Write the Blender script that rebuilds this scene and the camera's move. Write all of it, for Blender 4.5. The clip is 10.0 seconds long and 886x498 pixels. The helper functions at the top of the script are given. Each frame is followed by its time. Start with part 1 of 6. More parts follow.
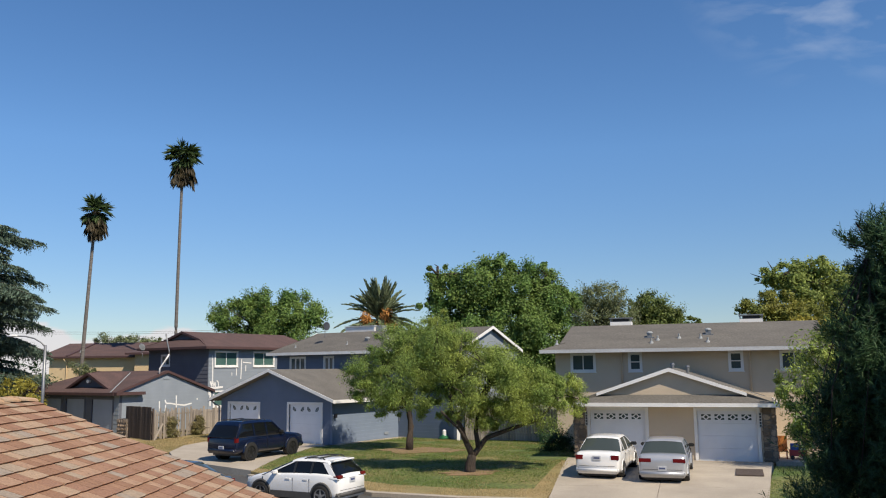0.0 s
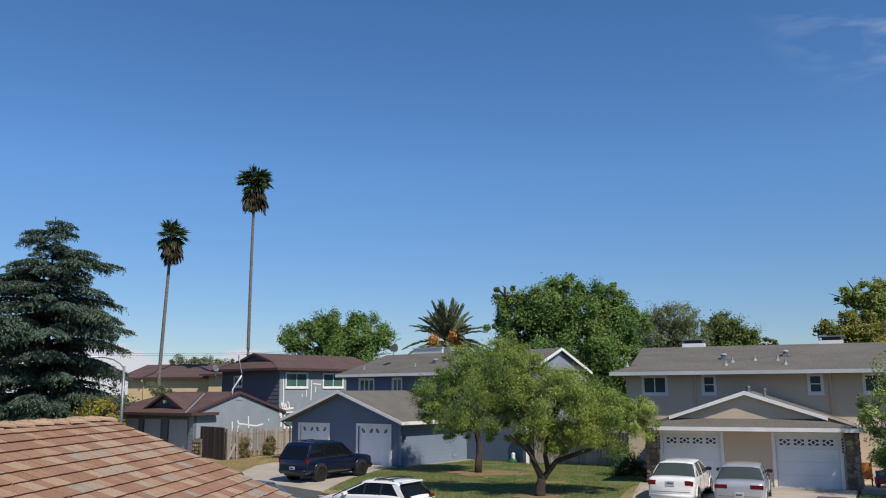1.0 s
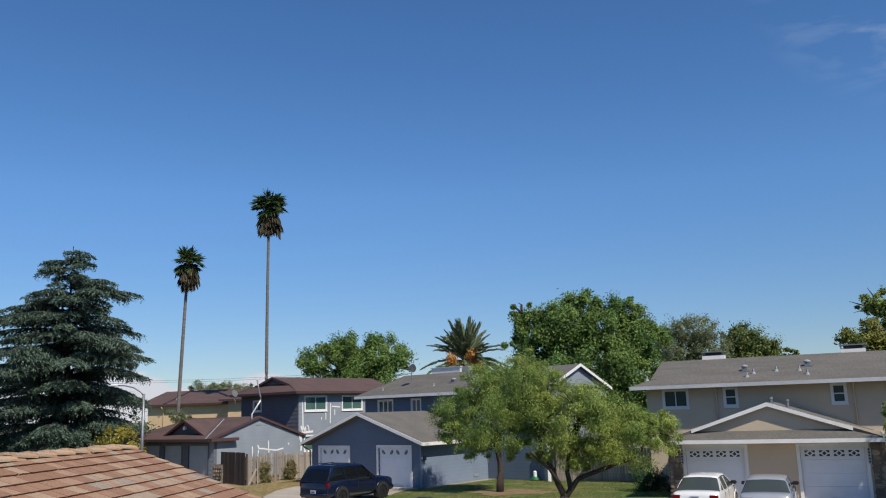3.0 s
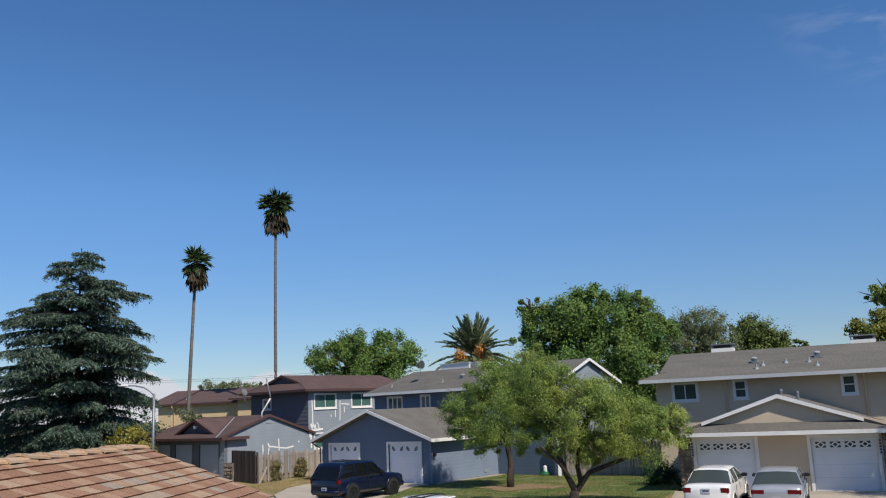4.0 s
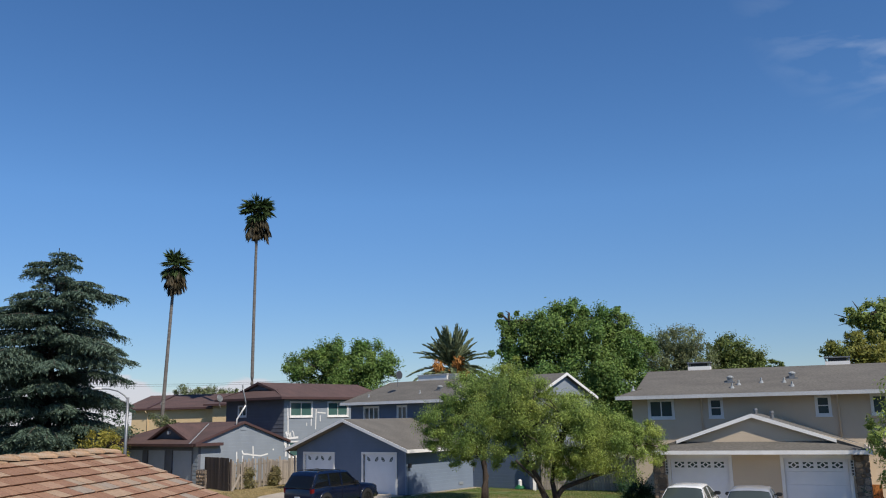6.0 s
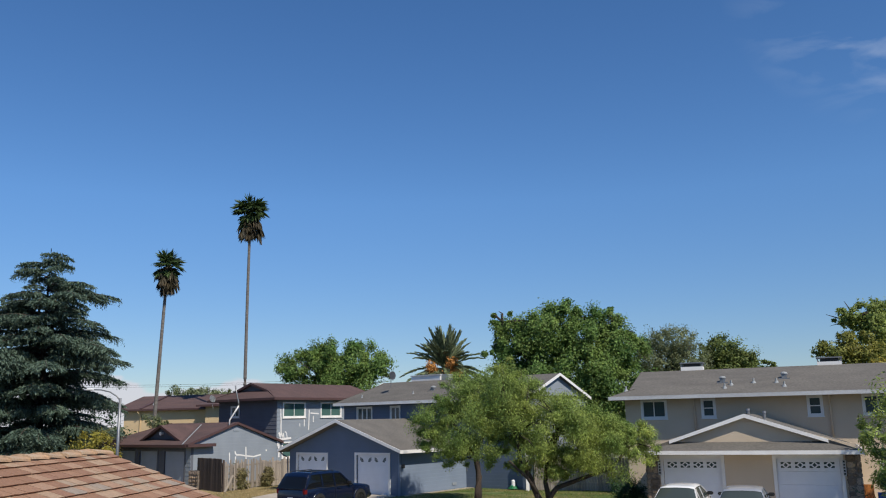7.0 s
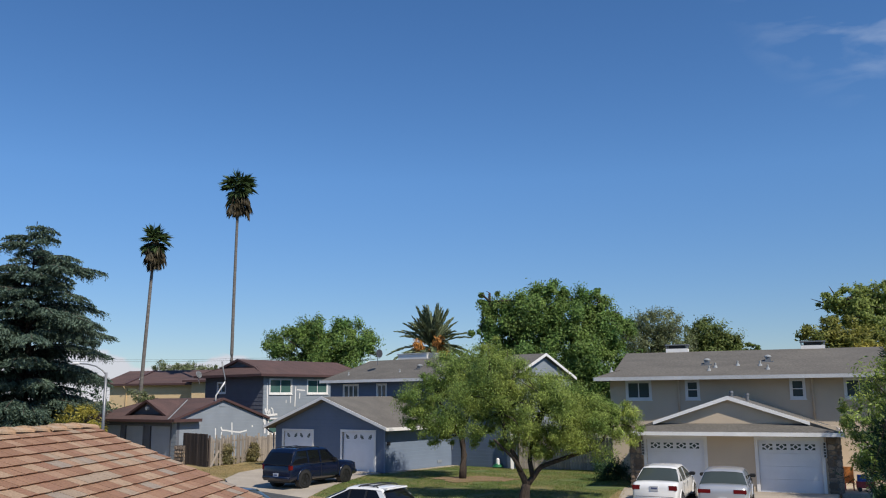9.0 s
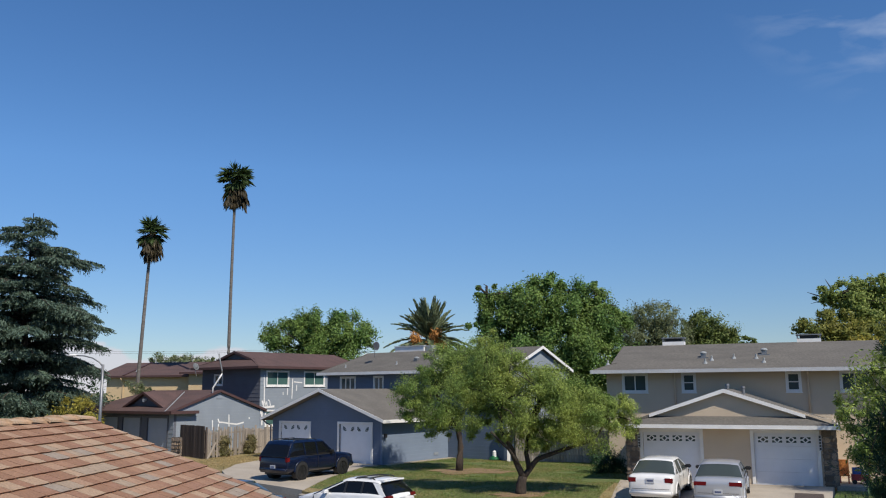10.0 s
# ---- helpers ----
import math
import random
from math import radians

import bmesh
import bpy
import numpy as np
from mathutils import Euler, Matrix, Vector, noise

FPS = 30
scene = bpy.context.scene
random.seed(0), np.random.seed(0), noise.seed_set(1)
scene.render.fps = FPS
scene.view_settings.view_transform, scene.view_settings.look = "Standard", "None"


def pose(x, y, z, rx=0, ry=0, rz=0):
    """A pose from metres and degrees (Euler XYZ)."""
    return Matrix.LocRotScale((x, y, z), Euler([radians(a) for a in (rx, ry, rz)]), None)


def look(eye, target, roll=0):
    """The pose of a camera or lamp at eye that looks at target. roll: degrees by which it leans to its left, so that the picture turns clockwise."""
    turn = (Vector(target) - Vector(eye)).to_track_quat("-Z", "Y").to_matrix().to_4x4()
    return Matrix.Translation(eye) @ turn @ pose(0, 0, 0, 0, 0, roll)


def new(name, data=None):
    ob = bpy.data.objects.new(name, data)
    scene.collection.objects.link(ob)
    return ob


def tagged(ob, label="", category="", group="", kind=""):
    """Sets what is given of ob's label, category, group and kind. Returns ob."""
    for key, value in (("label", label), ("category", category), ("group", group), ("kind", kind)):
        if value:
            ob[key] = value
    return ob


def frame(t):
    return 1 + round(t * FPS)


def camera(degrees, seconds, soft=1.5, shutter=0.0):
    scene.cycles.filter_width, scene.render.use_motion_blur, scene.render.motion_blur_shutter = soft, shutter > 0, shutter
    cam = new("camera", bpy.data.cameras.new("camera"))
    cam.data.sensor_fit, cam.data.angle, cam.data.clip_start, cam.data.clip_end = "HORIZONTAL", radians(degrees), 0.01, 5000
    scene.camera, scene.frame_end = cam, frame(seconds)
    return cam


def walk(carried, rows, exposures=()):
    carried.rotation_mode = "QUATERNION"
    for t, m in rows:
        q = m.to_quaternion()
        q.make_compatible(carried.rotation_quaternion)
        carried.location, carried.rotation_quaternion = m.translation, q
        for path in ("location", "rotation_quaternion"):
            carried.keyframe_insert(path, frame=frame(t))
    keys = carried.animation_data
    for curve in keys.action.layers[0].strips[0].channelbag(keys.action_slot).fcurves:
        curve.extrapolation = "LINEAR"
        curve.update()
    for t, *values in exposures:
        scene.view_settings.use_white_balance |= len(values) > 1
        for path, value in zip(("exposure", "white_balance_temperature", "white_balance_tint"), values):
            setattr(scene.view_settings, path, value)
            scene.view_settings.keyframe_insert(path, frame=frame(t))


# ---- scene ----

# ---- camera and walk ----
EYE = (0.0, 0.0, 4.05)
cam = camera(55.33, 10.0, soft=1.1)
TURNS = [
    (0, 0.00, 8.07, 0.56), (0.5, 1.41, 8.44, 1.01), (1, 4.56, 9.56, 0.32), (1.5, 4.69, 10.66, 0.50),
    (2, 4.73, 10.84, 0.99), (2.5, 4.93, 10.79, 1.44), (3, 5.85, 10.87, 1.78), (3.2, 6.62, 10.79, 1.96), (4.3, 6.32, 10.62, 2.68), (4.5, 6.21, 10.61, 2.75),
    (5, 5.83, 10.75, 2.76), (5.5, 5.26, 10.94, 1.46), (5.7, 5.08, 11.27, 1.22), (6.8, 4.60, 11.38, 1.18), (7, 4.46, 11.36, 1.17), (7.5, 4.26, 11.20, 1.09),
    (8, 4.13, 11.17, 0.86), (8.5, 3.75, 10.87, 0.67), (9, 3.53, 9.93, 0.47), (9.5, 3.44, 9.73, 0.45),
    (10, 3.32, 9.43, 0.37)]
walk(cam, [(t, pose(*EYE, 90 + pitch, roll, yaw)) for t, yaw, pitch, roll in TURNS], [(0, 0.13, 7000, 10), (0.5, 0.02, 6700, 10), (1, -0.05, 6500, 10), (10, -0.05, 6500, 10)])

# ---- world, sun, exposure ----
SUN = Vector((0.600, -0.680, 1.0)).normalized()
world = bpy.data.worlds.new("world")
scene.world = world
world.use_nodes = True
wn, wl = world.node_tree.nodes, world.node_tree.links
wn.clear()
sky = wn.new("ShaderNodeTexSky")
sky.sky_type, sky.sun_disc = "NISHITA", False
sky.sun_elevation, sky.sun_rotation = math.asin(SUN.z), math.atan2(SUN.x, SUN.y)
sky.altitude = 1200
sky.air_density, sky.dust_density, sky.ozone_density = 1.0, 0.05, 3.5
back = wn.new("ShaderNodeBackground")
back.inputs["Strength"].default_value = 0.131
wout = wn.new("ShaderNodeOutputWorld")
tone = wn.new("ShaderNodeHueSaturation")
tone.inputs["Hue"].default_value, tone.inputs["Saturation"].default_value = 0.5035, 1.20
wl.new(sky.outputs[0], tone.inputs["Color"])
coord = wn.new("ShaderNodeTexCoord")
split = wn.new("ShaderNodeSeparateXYZ")
wl.new(coord.outputs["Generated"], split.inputs[0])
low = wn.new("ShaderNodeMapRange")          # hazier, deeper blue air towards the horizon
low.inputs["From Min"].default_value, low.inputs["From Max"].default_value = 0.0, 0.25
wl.new(split.outputs["Z"], low.inputs["Value"])
haze = wn.new("ShaderNodeMix")
haze.data_type = "RGBA"
haze.inputs[6].default_value, haze.inputs[7].default_value = (0.53, 0.535, 0.59, 1), (1.0, 1.0, 1.0, 1)
wl.new(low.outputs[0], haze.inputs[0])
air = wn.new("ShaderNodeMix")
air.data_type, air.blend_type = "RGBA", "MULTIPLY"
air.inputs[0].default_value = 1.0
wl.new(tone.outputs[0], air.inputs[6])
wl.new(haze.outputs[2], air.inputs[7])
stretch = wn.new("ShaderNodeMapping")       # thin cirrus high in the sky
stretch.inputs["Scale"].default_value = (5, 9, 16)
stretch.inputs["Rotation"].default_value = (0.4, 0.7, 0.3)
wl.new(coord.outputs["Generated"], stretch.inputs["Vector"])
wisp = wn.new("ShaderNodeTexNoise")
wisp.inputs["Scale"].default_value, wisp.inputs["Detail"].default_value, wisp.inputs["Distortion"].default_value = 1.0, 7, 1.2
wl.new(stretch.outputs[0], wisp.inputs["Vector"])
thin = wn.new("ShaderNodeMapRange")
thin.inputs["From Min"].default_value, thin.inputs["From Max"].default_value, thin.inputs["To Max"].default_value = 0.46, 0.80, 0.42
wl.new(wisp.outputs["Fac"], thin.inputs["Value"])
where = wn.new("ShaderNodeVectorMath")
where.operation = "DOT_PRODUCT"
where.inputs[1].default_value = (0.405, 0.798, 0.446)
wl.new(coord.outputs["Generated"], where.inputs[0])
patch_ = wn.new("ShaderNodeMapRange")
patch_.inputs["From Min"].default_value, patch_.inputs["From Max"].default_value = 0.984, 1.0
wl.new(where.outputs["Value"], patch_.inputs["Value"])
amount = wn.new("ShaderNodeMath")
amount.operation = "MULTIPLY"
wl.new(thin.outputs[0], amount.inputs[0])
wl.new(patch_.outputs[0], amount.inputs[1])
cirrus = wn.new("ShaderNodeMix")
cirrus.data_type = "RGBA"
cirrus.inputs[7].default_value = (6.5, 7.0, 7.6, 1)
wl.new(amount.outputs[0], cirrus.inputs[0])
wl.new(air.outputs[2], cirrus.inputs[6])
puff = wn.new("ShaderNodeTexNoise")         # cumulus bank low over the horizon
puff.inputs["Scale"].default_value, puff.inputs["Detail"].default_value, puff.inputs["Roughness"].default_value = 11.0, 6, 0.5
squash = wn.new("ShaderNodeMapping")
squash.inputs["Scale"].default_value, squash.inputs["Location"].default_value = (1, 1, 2.2), (0.13, 0.0, 0.0)
wl.new(coord.outputs["Generated"], squash.inputs["Vector"])
wl.new(squash.outputs[0], puff.inputs["Vector"])
bank = wn.new("ShaderNodeMath")             # noise less height: clouds thin out upwards
bank.operation = "MULTIPLY_ADD"
bank.inputs[1].default_value = -12.0
wl.new(split.outputs["Z"], bank.inputs[0])
wl.new(puff.outputs["Fac"], bank.inputs[2])
edge = wn.new("ShaderNodeMapRange")
edge.interpolation_type = "SMOOTHSTEP"
edge.inputs["From Min"].default_value, edge.inputs["From Max"].default_value, edge.inputs["To Max"].default_value = -0.07, 0.02, 0.85
wl.new(bank.outputs[0], edge.inputs["Value"])
west = wn.new("ShaderNodeMapRange")
west.inputs["From Min"].default_value, west.inputs["From Max"].default_value = -0.17, -0.25
wl.new(split.outputs["X"], west.inputs["Value"])
cover = wn.new("ShaderNodeMath")
cover.operation = "MULTIPLY"
wl.new(edge.outputs[0], cover.inputs[0])
wl.new(west.outputs[0], cover.inputs[1])
cumulus = wn.new("ShaderNodeMix")
cumulus.data_type = "RGBA"
cumulus.inputs[7].default_value = (5.2, 5.2, 5.7, 1)
wl.new(cover.outputs[0], cumulus.inputs[0])
wl.new(cirrus.outputs[2], cumulus.inputs[6])
wl.new(cumulus.outputs[2], back.inputs["Color"])
wl.new(back.outputs[0], wout.inputs["Surface"])
sun = new("sun", bpy.data.lights.new("sun", "SUN"))
sun.data.energy, sun.data.angle, sun.data.color = 5.0, radians(0.6), (1.0, 0.92, 0.80)
sun.matrix_world = look(SUN * 200, (0, 0, 0))


# ---- materials ----
def material(name, colour, colour2=None, rough=0.8, scale=3.0, fine=40.0, bump=0.3, metal=0.0, island=0.0,
             objrand=0.0, spec=0.5, detail=0.35, stretch=(1, 1, 1), lap=0.0):
    """Base colour mixed by a coarse and a fine noise, with fine relief; island / objrand: spread of brightness by piece."""
    m = bpy.data.materials.new(name)
    m.use_nodes = True
    n, l = m.node_tree.nodes, m.node_tree.links
    p = n["Principled BSDF"]
    p.inputs["Roughness"].default_value, p.inputs["Metallic"].default_value = rough, metal
    p.inputs["Specular IOR Level"].default_value = spec
    tc = n.new("ShaderNodeTexCoord")
    mp = n.new("ShaderNodeMapping")
    mp.inputs["Scale"].default_value = stretch
    l.new(tc.outputs["Object"], mp.inputs["Vector"])
    a, b = n.new("ShaderNodeTexNoise"), n.new("ShaderNodeTexNoise")
    for tex, sc in ((a, scale), (b, fine)):
        tex.inputs["Scale"].default_value, tex.inputs["Detail"].default_value = sc, 5
        l.new(mp.outputs[0], tex.inputs["Vector"])
    ramp = n.new("ShaderNodeMapRange")
    ramp.inputs["From Min"].default_value, ramp.inputs["From Max"].default_value = 0.35, 0.65
    l.new(a.outputs["Fac"], ramp.inputs["Value"])
    mix = n.new("ShaderNodeMix")
    mix.data_type = "RGBA"
    mix.inputs[6].default_value = (*colour, 1)
    mix.inputs[7].default_value = (*(colour2 or [c * 0.8 for c in colour]), 1)
    l.new(ramp.outputs[0], mix.inputs[0])
    hsv = n.new("ShaderNodeHueSaturation")
    l.new(mix.outputs[2], hsv.inputs["Color"])
    mr = n.new("ShaderNodeMapRange")
    mr.inputs["From Min"].default_value, mr.inputs["From Max"].default_value = 0.3, 0.7
    mr.inputs["To Min"].default_value, mr.inputs["To Max"].default_value = 1 - detail, 1 + detail
    l.new(b.outputs["Fac"], mr.inputs["Value"])
    value = mr.outputs[0]
    for spread, node, socket in ((island, "ShaderNodeNewGeometry", "Random Per Island"), (objrand, "ShaderNodeObjectInfo", "Random")):
        if spread:
            g = n.new(node)
            r = n.new("ShaderNodeMapRange")
            r.inputs["To Min"].default_value, r.inputs["To Max"].default_value = 1 - spread, 1 + spread
            l.new(g.outputs[socket], r.inputs["Value"])
            mul = n.new("ShaderNodeMath")
            mul.operation = "MULTIPLY"
            l.new(value, mul.inputs[0])
            l.new(r.outputs[0], mul.inputs[1])
            value = mul.outputs[0]
    l.new(value, hsv.inputs["Value"])
    l.new(hsv.outputs[0], p.inputs["Base Color"])
    height = b.outputs["Fac"]
    if lap:
        wave = n.new("ShaderNodeTexWave")
        wave.bands_direction, wave.wave_profile = "Z", "SAW"
        wave.inputs["Scale"].default_value = 0.31416 / lap
        l.new(tc.outputs["Object"], wave.inputs["Vector"])
        add = n.new("ShaderNodeMath")
        add.operation = "MULTIPLY_ADD"
        add.inputs[1].default_value = 0.15
        l.new(b.outputs["Fac"], add.inputs[0])
        l.new(wave.outputs["Fac"], add.inputs[2])
        height = add.outputs[0]
    if bump:
        bp = n.new("ShaderNodeBump")
        bp.inputs["Strength"].default_value, bp.inputs["Distance"].default_value = bump, 0.02
        l.new(height, bp.inputs["Height"])
        l.new(bp.outputs[0], p.inputs["Normal"])
    return m


def leafy(name, colour, colour2, trans=0.3, spread=0.45, scale=0.6):
    """Leaves: two tones by noise and by leaf, matt with light coming through."""
    m = material(name, colour, colour2, rough=0.6, scale=scale, fine=6, bump=0, island=spread, detail=0.2, spec=0.3)
    n, l = m.node_tree.nodes, m.node_tree.links
    p = n["Principled BSDF"]
    tr = n.new("ShaderNodeBsdfTranslucent")
    l.new(p.inputs["Base Color"].links[0].from_socket, tr.inputs["Color"])
    mx = n.new("ShaderNodeMixShader")
    mx.inputs[0].default_value = trans
    l.new(p.outputs[0], mx.inputs[1])
    l.new(tr.outputs[0], mx.inputs[2])
    l.new(mx.outputs[0], n["Material Output"].inputs["Surface"])
    return m


def glassy(name, colour, rough=0.03, trans=0.0):
    m = bpy.data.materials.new(name)
    m.use_nodes = True
    p = m.node_tree.nodes["Principled BSDF"]
    p.inputs["Base Color"].default_value = (*colour, 1)
    p.inputs["Roughness"].default_value = rough
    p.inputs["Transmission Weight"].default_value = trans
    p.inputs["IOR"].default_value = 1.5
    p.inputs["Specular IOR Level"].default_value = 0.35
    return m


def paint(name, colour, flake=0.0, rough=0.25):
    m = material(name, colour, [c * 0.93 for c in colour], rough=rough, scale=2, fine=200, bump=0.0, metal=flake, detail=0.04)
    m.node_tree.nodes["Principled BSDF"].inputs["Coat Weight"].default_value = 0.8
    m.node_tree.nodes["Principled BSDF"].inputs["Coat Roughness"].default_value = 0.05
    return m


M_ASPHALT = material("asphalt", (0.055, 0.055, 0.058), (0.075, 0.073, 0.07), 0.9, 0.4, 60, 0.4)
M_CONCRETE = material("concrete", (0.43, 0.375, 0.30), (0.33, 0.285, 0.23), 0.85, 0.5, 25, 0.3, detail=0.15)
M_GRASS = material("grass", (0.075, 0.12, 0.026), (0.18, 0.165, 0.058), 0.95, 0.35, 9, 0.9, detail=0.55)
M_DRYGRASS = material("dry_grass", (0.30, 0.22, 0.10), (0.20, 0.17, 0.07), 0.95, 0.5, 18, 0.9, detail=0.4)
M_EARTH = material("earth", (0.16, 0.14, 0.07), (0.10, 0.11, 0.045), 0.95, 0.05, 3, 0.5)
M_TAUPE = material("taupe_stucco", (0.58, 0.475, 0.355), (0.54, 0.44, 0.325), 0.9, 0.7, 60, 0.35, detail=0.08)
M_TAN = material("tan_stucco", (0.68, 0.51, 0.30), (0.63, 0.475, 0.28), 0.9, 0.7, 60, 0.35, detail=0.08)
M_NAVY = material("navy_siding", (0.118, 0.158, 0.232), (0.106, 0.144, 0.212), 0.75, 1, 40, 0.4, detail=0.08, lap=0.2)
# Lighter tone: sunlight on right-facing walls put into the colour.
M_BLUEGREYLIT = material("sunlit_grey_blue_siding", (0.25, 0.285, 0.325), (0.225, 0.257, 0.295), 0.75, 1, 40, 0.4, detail=0.08, lap=0.24)
# Navy siding again, lightened: sunlight on the garage's side wall put into the colour.
M_NAVYLIT = material("navy_siding_sunlit", (0.185, 0.235, 0.315), (0.168, 0.213, 0.288), 0.75, 1, 40, 0.4, detail=0.08, lap=0.2)
# Shade on the grey house's fronts put into the colour; also dark fittings.
M_DARKGREY = material("dark_grey_and_shaded_siding", (0.118, 0.128, 0.155), (0.10, 0.11, 0.132), 0.8, 1, 40, 0.4, detail=0.1, lap=0.24)
M_WHITE = material("white_paint", (0.78, 0.77, 0.75), (0.70, 0.69, 0.67), 0.5, 1.5, 60, 0.1, detail=0.05)
M_DOORWHITE = material("door_white", (0.74, 0.76, 0.80), (0.69, 0.71, 0.75), 0.45, 1.5, 60, 0.05, detail=0.04)
M_DOORGREY = material("door_grey", (0.36, 0.40, 0.47), (0.33, 0.37, 0.43), 0.5, 1.5, 60, 0.05, detail=0.05)
M_BROWNTRIM = material("brown_trim", (0.085, 0.045, 0.042), (0.07, 0.037, 0.035), 0.6, 2, 60, 0.1, detail=0.1)
M_GREYSHINGLE = material("grey_shingle", (0.138, 0.128, 0.112), (0.112, 0.104, 0.092), 0.95, 0.5, 9, 0.8, detail=0.3, stretch=(1, 2.5, 2.5), lap=0.055)
M_BROWNSHINGLE = material("brown_shingle", (0.105, 0.062, 0.056), (0.08, 0.05, 0.046), 0.95, 0.5, 9, 0.8, detail=0.3, stretch=(1, 2.5, 2.5), lap=0.055)
M_CAP = material("ridge_tile", (0.46, 0.29, 0.17), (0.42, 0.31, 0.21), 0.9, 2, 45, 0.5, objrand=0.12, detail=0.15)
M_STONE = material("field_stone", (0.30, 0.22, 0.15), (0.20, 0.16, 0.13), 0.9, 2.5, 30, 0.6, objrand=0.5, detail=0.25)
M_MORTAR = material("mortar", (0.16, 0.14, 0.12), None, 0.95, 3, 40, 0.4)
M_BOARD = material("weathered_board", (0.33, 0.285, 0.235), (0.23, 0.195, 0.16), 0.9, 1.5, 20, 0.5, objrand=0.3, detail=0.3, stretch=(6, 6, 0.6))
M_DARKBOARD = material("dark_board", (0.085, 0.062, 0.05), (0.06, 0.045, 0.038), 0.9, 1.5, 20, 0.5, objrand=0.25, detail=0.3, stretch=(6, 6, 0.6))
M_BARK = material("bark", (0.062, 0.045, 0.034), (0.036, 0.027, 0.022), 0.95, 3, 14, 1.0, detail=0.4, stretch=(2, 2, 0.5))
M_PALMBARK = material("palm_bark", (0.17, 0.155, 0.143), (0.12, 0.11, 0.10), 0.95, 2, 10, 0.8, detail=0.35, stretch=(0.5, 0.5, 3))
M_GUTTER = material("grey_white_gutter", (0.50, 0.51, 0.52), (0.42, 0.43, 0.44), 0.55, 0.8, 20, 0.1, detail=0.1)
M_METAL = material("galvanised_metal", (0.27, 0.275, 0.28), None, 0.5, 3, 30, 0.1, metal=0.7, detail=0.1)
M_BLACK = material("black_plastic", (0.02, 0.02, 0.022), None, 0.5, 3, 60, 0.1)
M_RUBBER = material("rubber", (0.013, 0.013, 0.013), None, 0.9, 3, 60, 0.3)
# The panes' grey-green base colours stand in for reflections.
M_GLASS = glassy("window_glass", (0.06, 0.085, 0.09), 0.04)
M_GLASSREFLECT = glassy("green_reflection_glass", (0.06, 0.125, 0.115), 0.05)
M_CURTAIN = material("curtain", (0.30, 0.32, 0.33), None, 0.9, 2, 30, 0.2)


# ---- building helpers ----
def thing(name, m, label, category, group="", kind=""):
    ob = new(name)
    ob.matrix_world = m
    return tagged(ob, label, category, group, kind)


def part(name, bm, mat, parent=None, label="", smooth=False, m=None):
    """Links a bmesh as one mesh object, under parent if given."""
    me = bpy.data.meshes.new(name)
    if "wall" in name or "roof" in name or "front" in name:
        bmesh.ops.remove_doubles(bm, verts=bm.verts, dist=0.0005)
    bmesh.ops.recalc_face_normals(bm, faces=bm.faces)
    bm.to_mesh(me)
    bm.free()
    for one in (mat if isinstance(mat, (list, tuple)) else [mat]):
        me.materials.append(one)
    if smooth:
        me.shade_smooth()
    ob = new(name, me)
    ob.parent = parent
    if m is not None:
        ob.matrix_basis = m
    if label:
        ob["label"] = label
    return ob


def box(bm, x0, x1, y0, y1, z0, z1, mi=0):
    v = [bm.verts.new((x, y, z)) for z in (z0, z1) for x, y in ((x0, y0), (x1, y0), (x1, y1), (x0, y1))]
    for q in ((3, 2, 1, 0), (4, 5, 6, 7), (0, 1, 5, 4), (1, 2, 6, 5), (2, 3, 7, 6), (3, 0, 4, 7)):
        bm.faces.new([v[i] for i in q]).material_index = mi


def boxes(*items):
    bm = bmesh.new()
    for it in items:
        box(bm, *it)
    return bm


def slab(bm, pts, down, mi=0):
    """A flat polygon with thickness: pts on top, down: the vector to its underside."""
    top = [bm.verts.new(p) for p in pts]
    low = [bm.verts.new(Vector(p) + Vector(down)) for p in pts]
    bm.faces.new(top).material_index = mi
    bm.faces.new(low[::-1]).material_index = mi
    k = len(pts)
    for i in range(k):
        bm.faces.new((top[i], low[i], low[(i + 1) % k], top[(i + 1) % k])).material_index = mi


def tube(bm, pts, radii, sides=8, cap=True):
    rings = []
    for i, p in enumerate(pts):
        p = Vector(p)
        a = Vector(pts[min(i + 1, len(pts) - 1)]) - Vector(pts[max(i - 1, 0)])
        q = a.to_track_quat("Z", "Y")
        rings.append([bm.verts.new(p + q @ Vector((math.cos(t) * radii[i], math.sin(t) * radii[i], 0)))
                      for t in (2 * math.pi * k / sides for k in range(sides))])
    for r, s in zip(rings, rings[1:]):
        for k in range(sides):
            bm.faces.new((r[k], r[(k + 1) % sides], s[(k + 1) % sides], s[k]))
    if cap:
        bm.faces.new(rings[0][::-1])
        bm.faces.new(rings[-1])


def pierced(bm, axis, a0, a1, z0, z1, c0, c1, holes, mi=0):
    """A wall along x (axis 'x', thickness c0..c1 in y) or along y, with rectangular holes (a0, a1, z0, z1)."""
    xs = sorted({a0, a1, *[h[0] for h in holes], *[h[1] for h in holes]})
    zs = sorted({z0, z1, *[h[2] for h in holes], *[h[3] for h in holes]})
    for x, x2 in zip(xs, xs[1:]):
        run = None
        for z, z2 in list(zip(zs, zs[1:])) + [(None, None)]:
            solid = z is not None and not any(h[0] <= (x + x2) / 2 <= h[1] and h[2] <= (z + z2) / 2 <= h[3] for h in holes)
            if solid:
                run = (run[0] if run else z, z2)
            elif run:
                if axis == "x":
                    box(bm, x, x2, c0, c1, run[0], run[1], mi)
                else:
                    box(bm, c0, c1, x, x2, run[0], run[1], mi)
                run = None


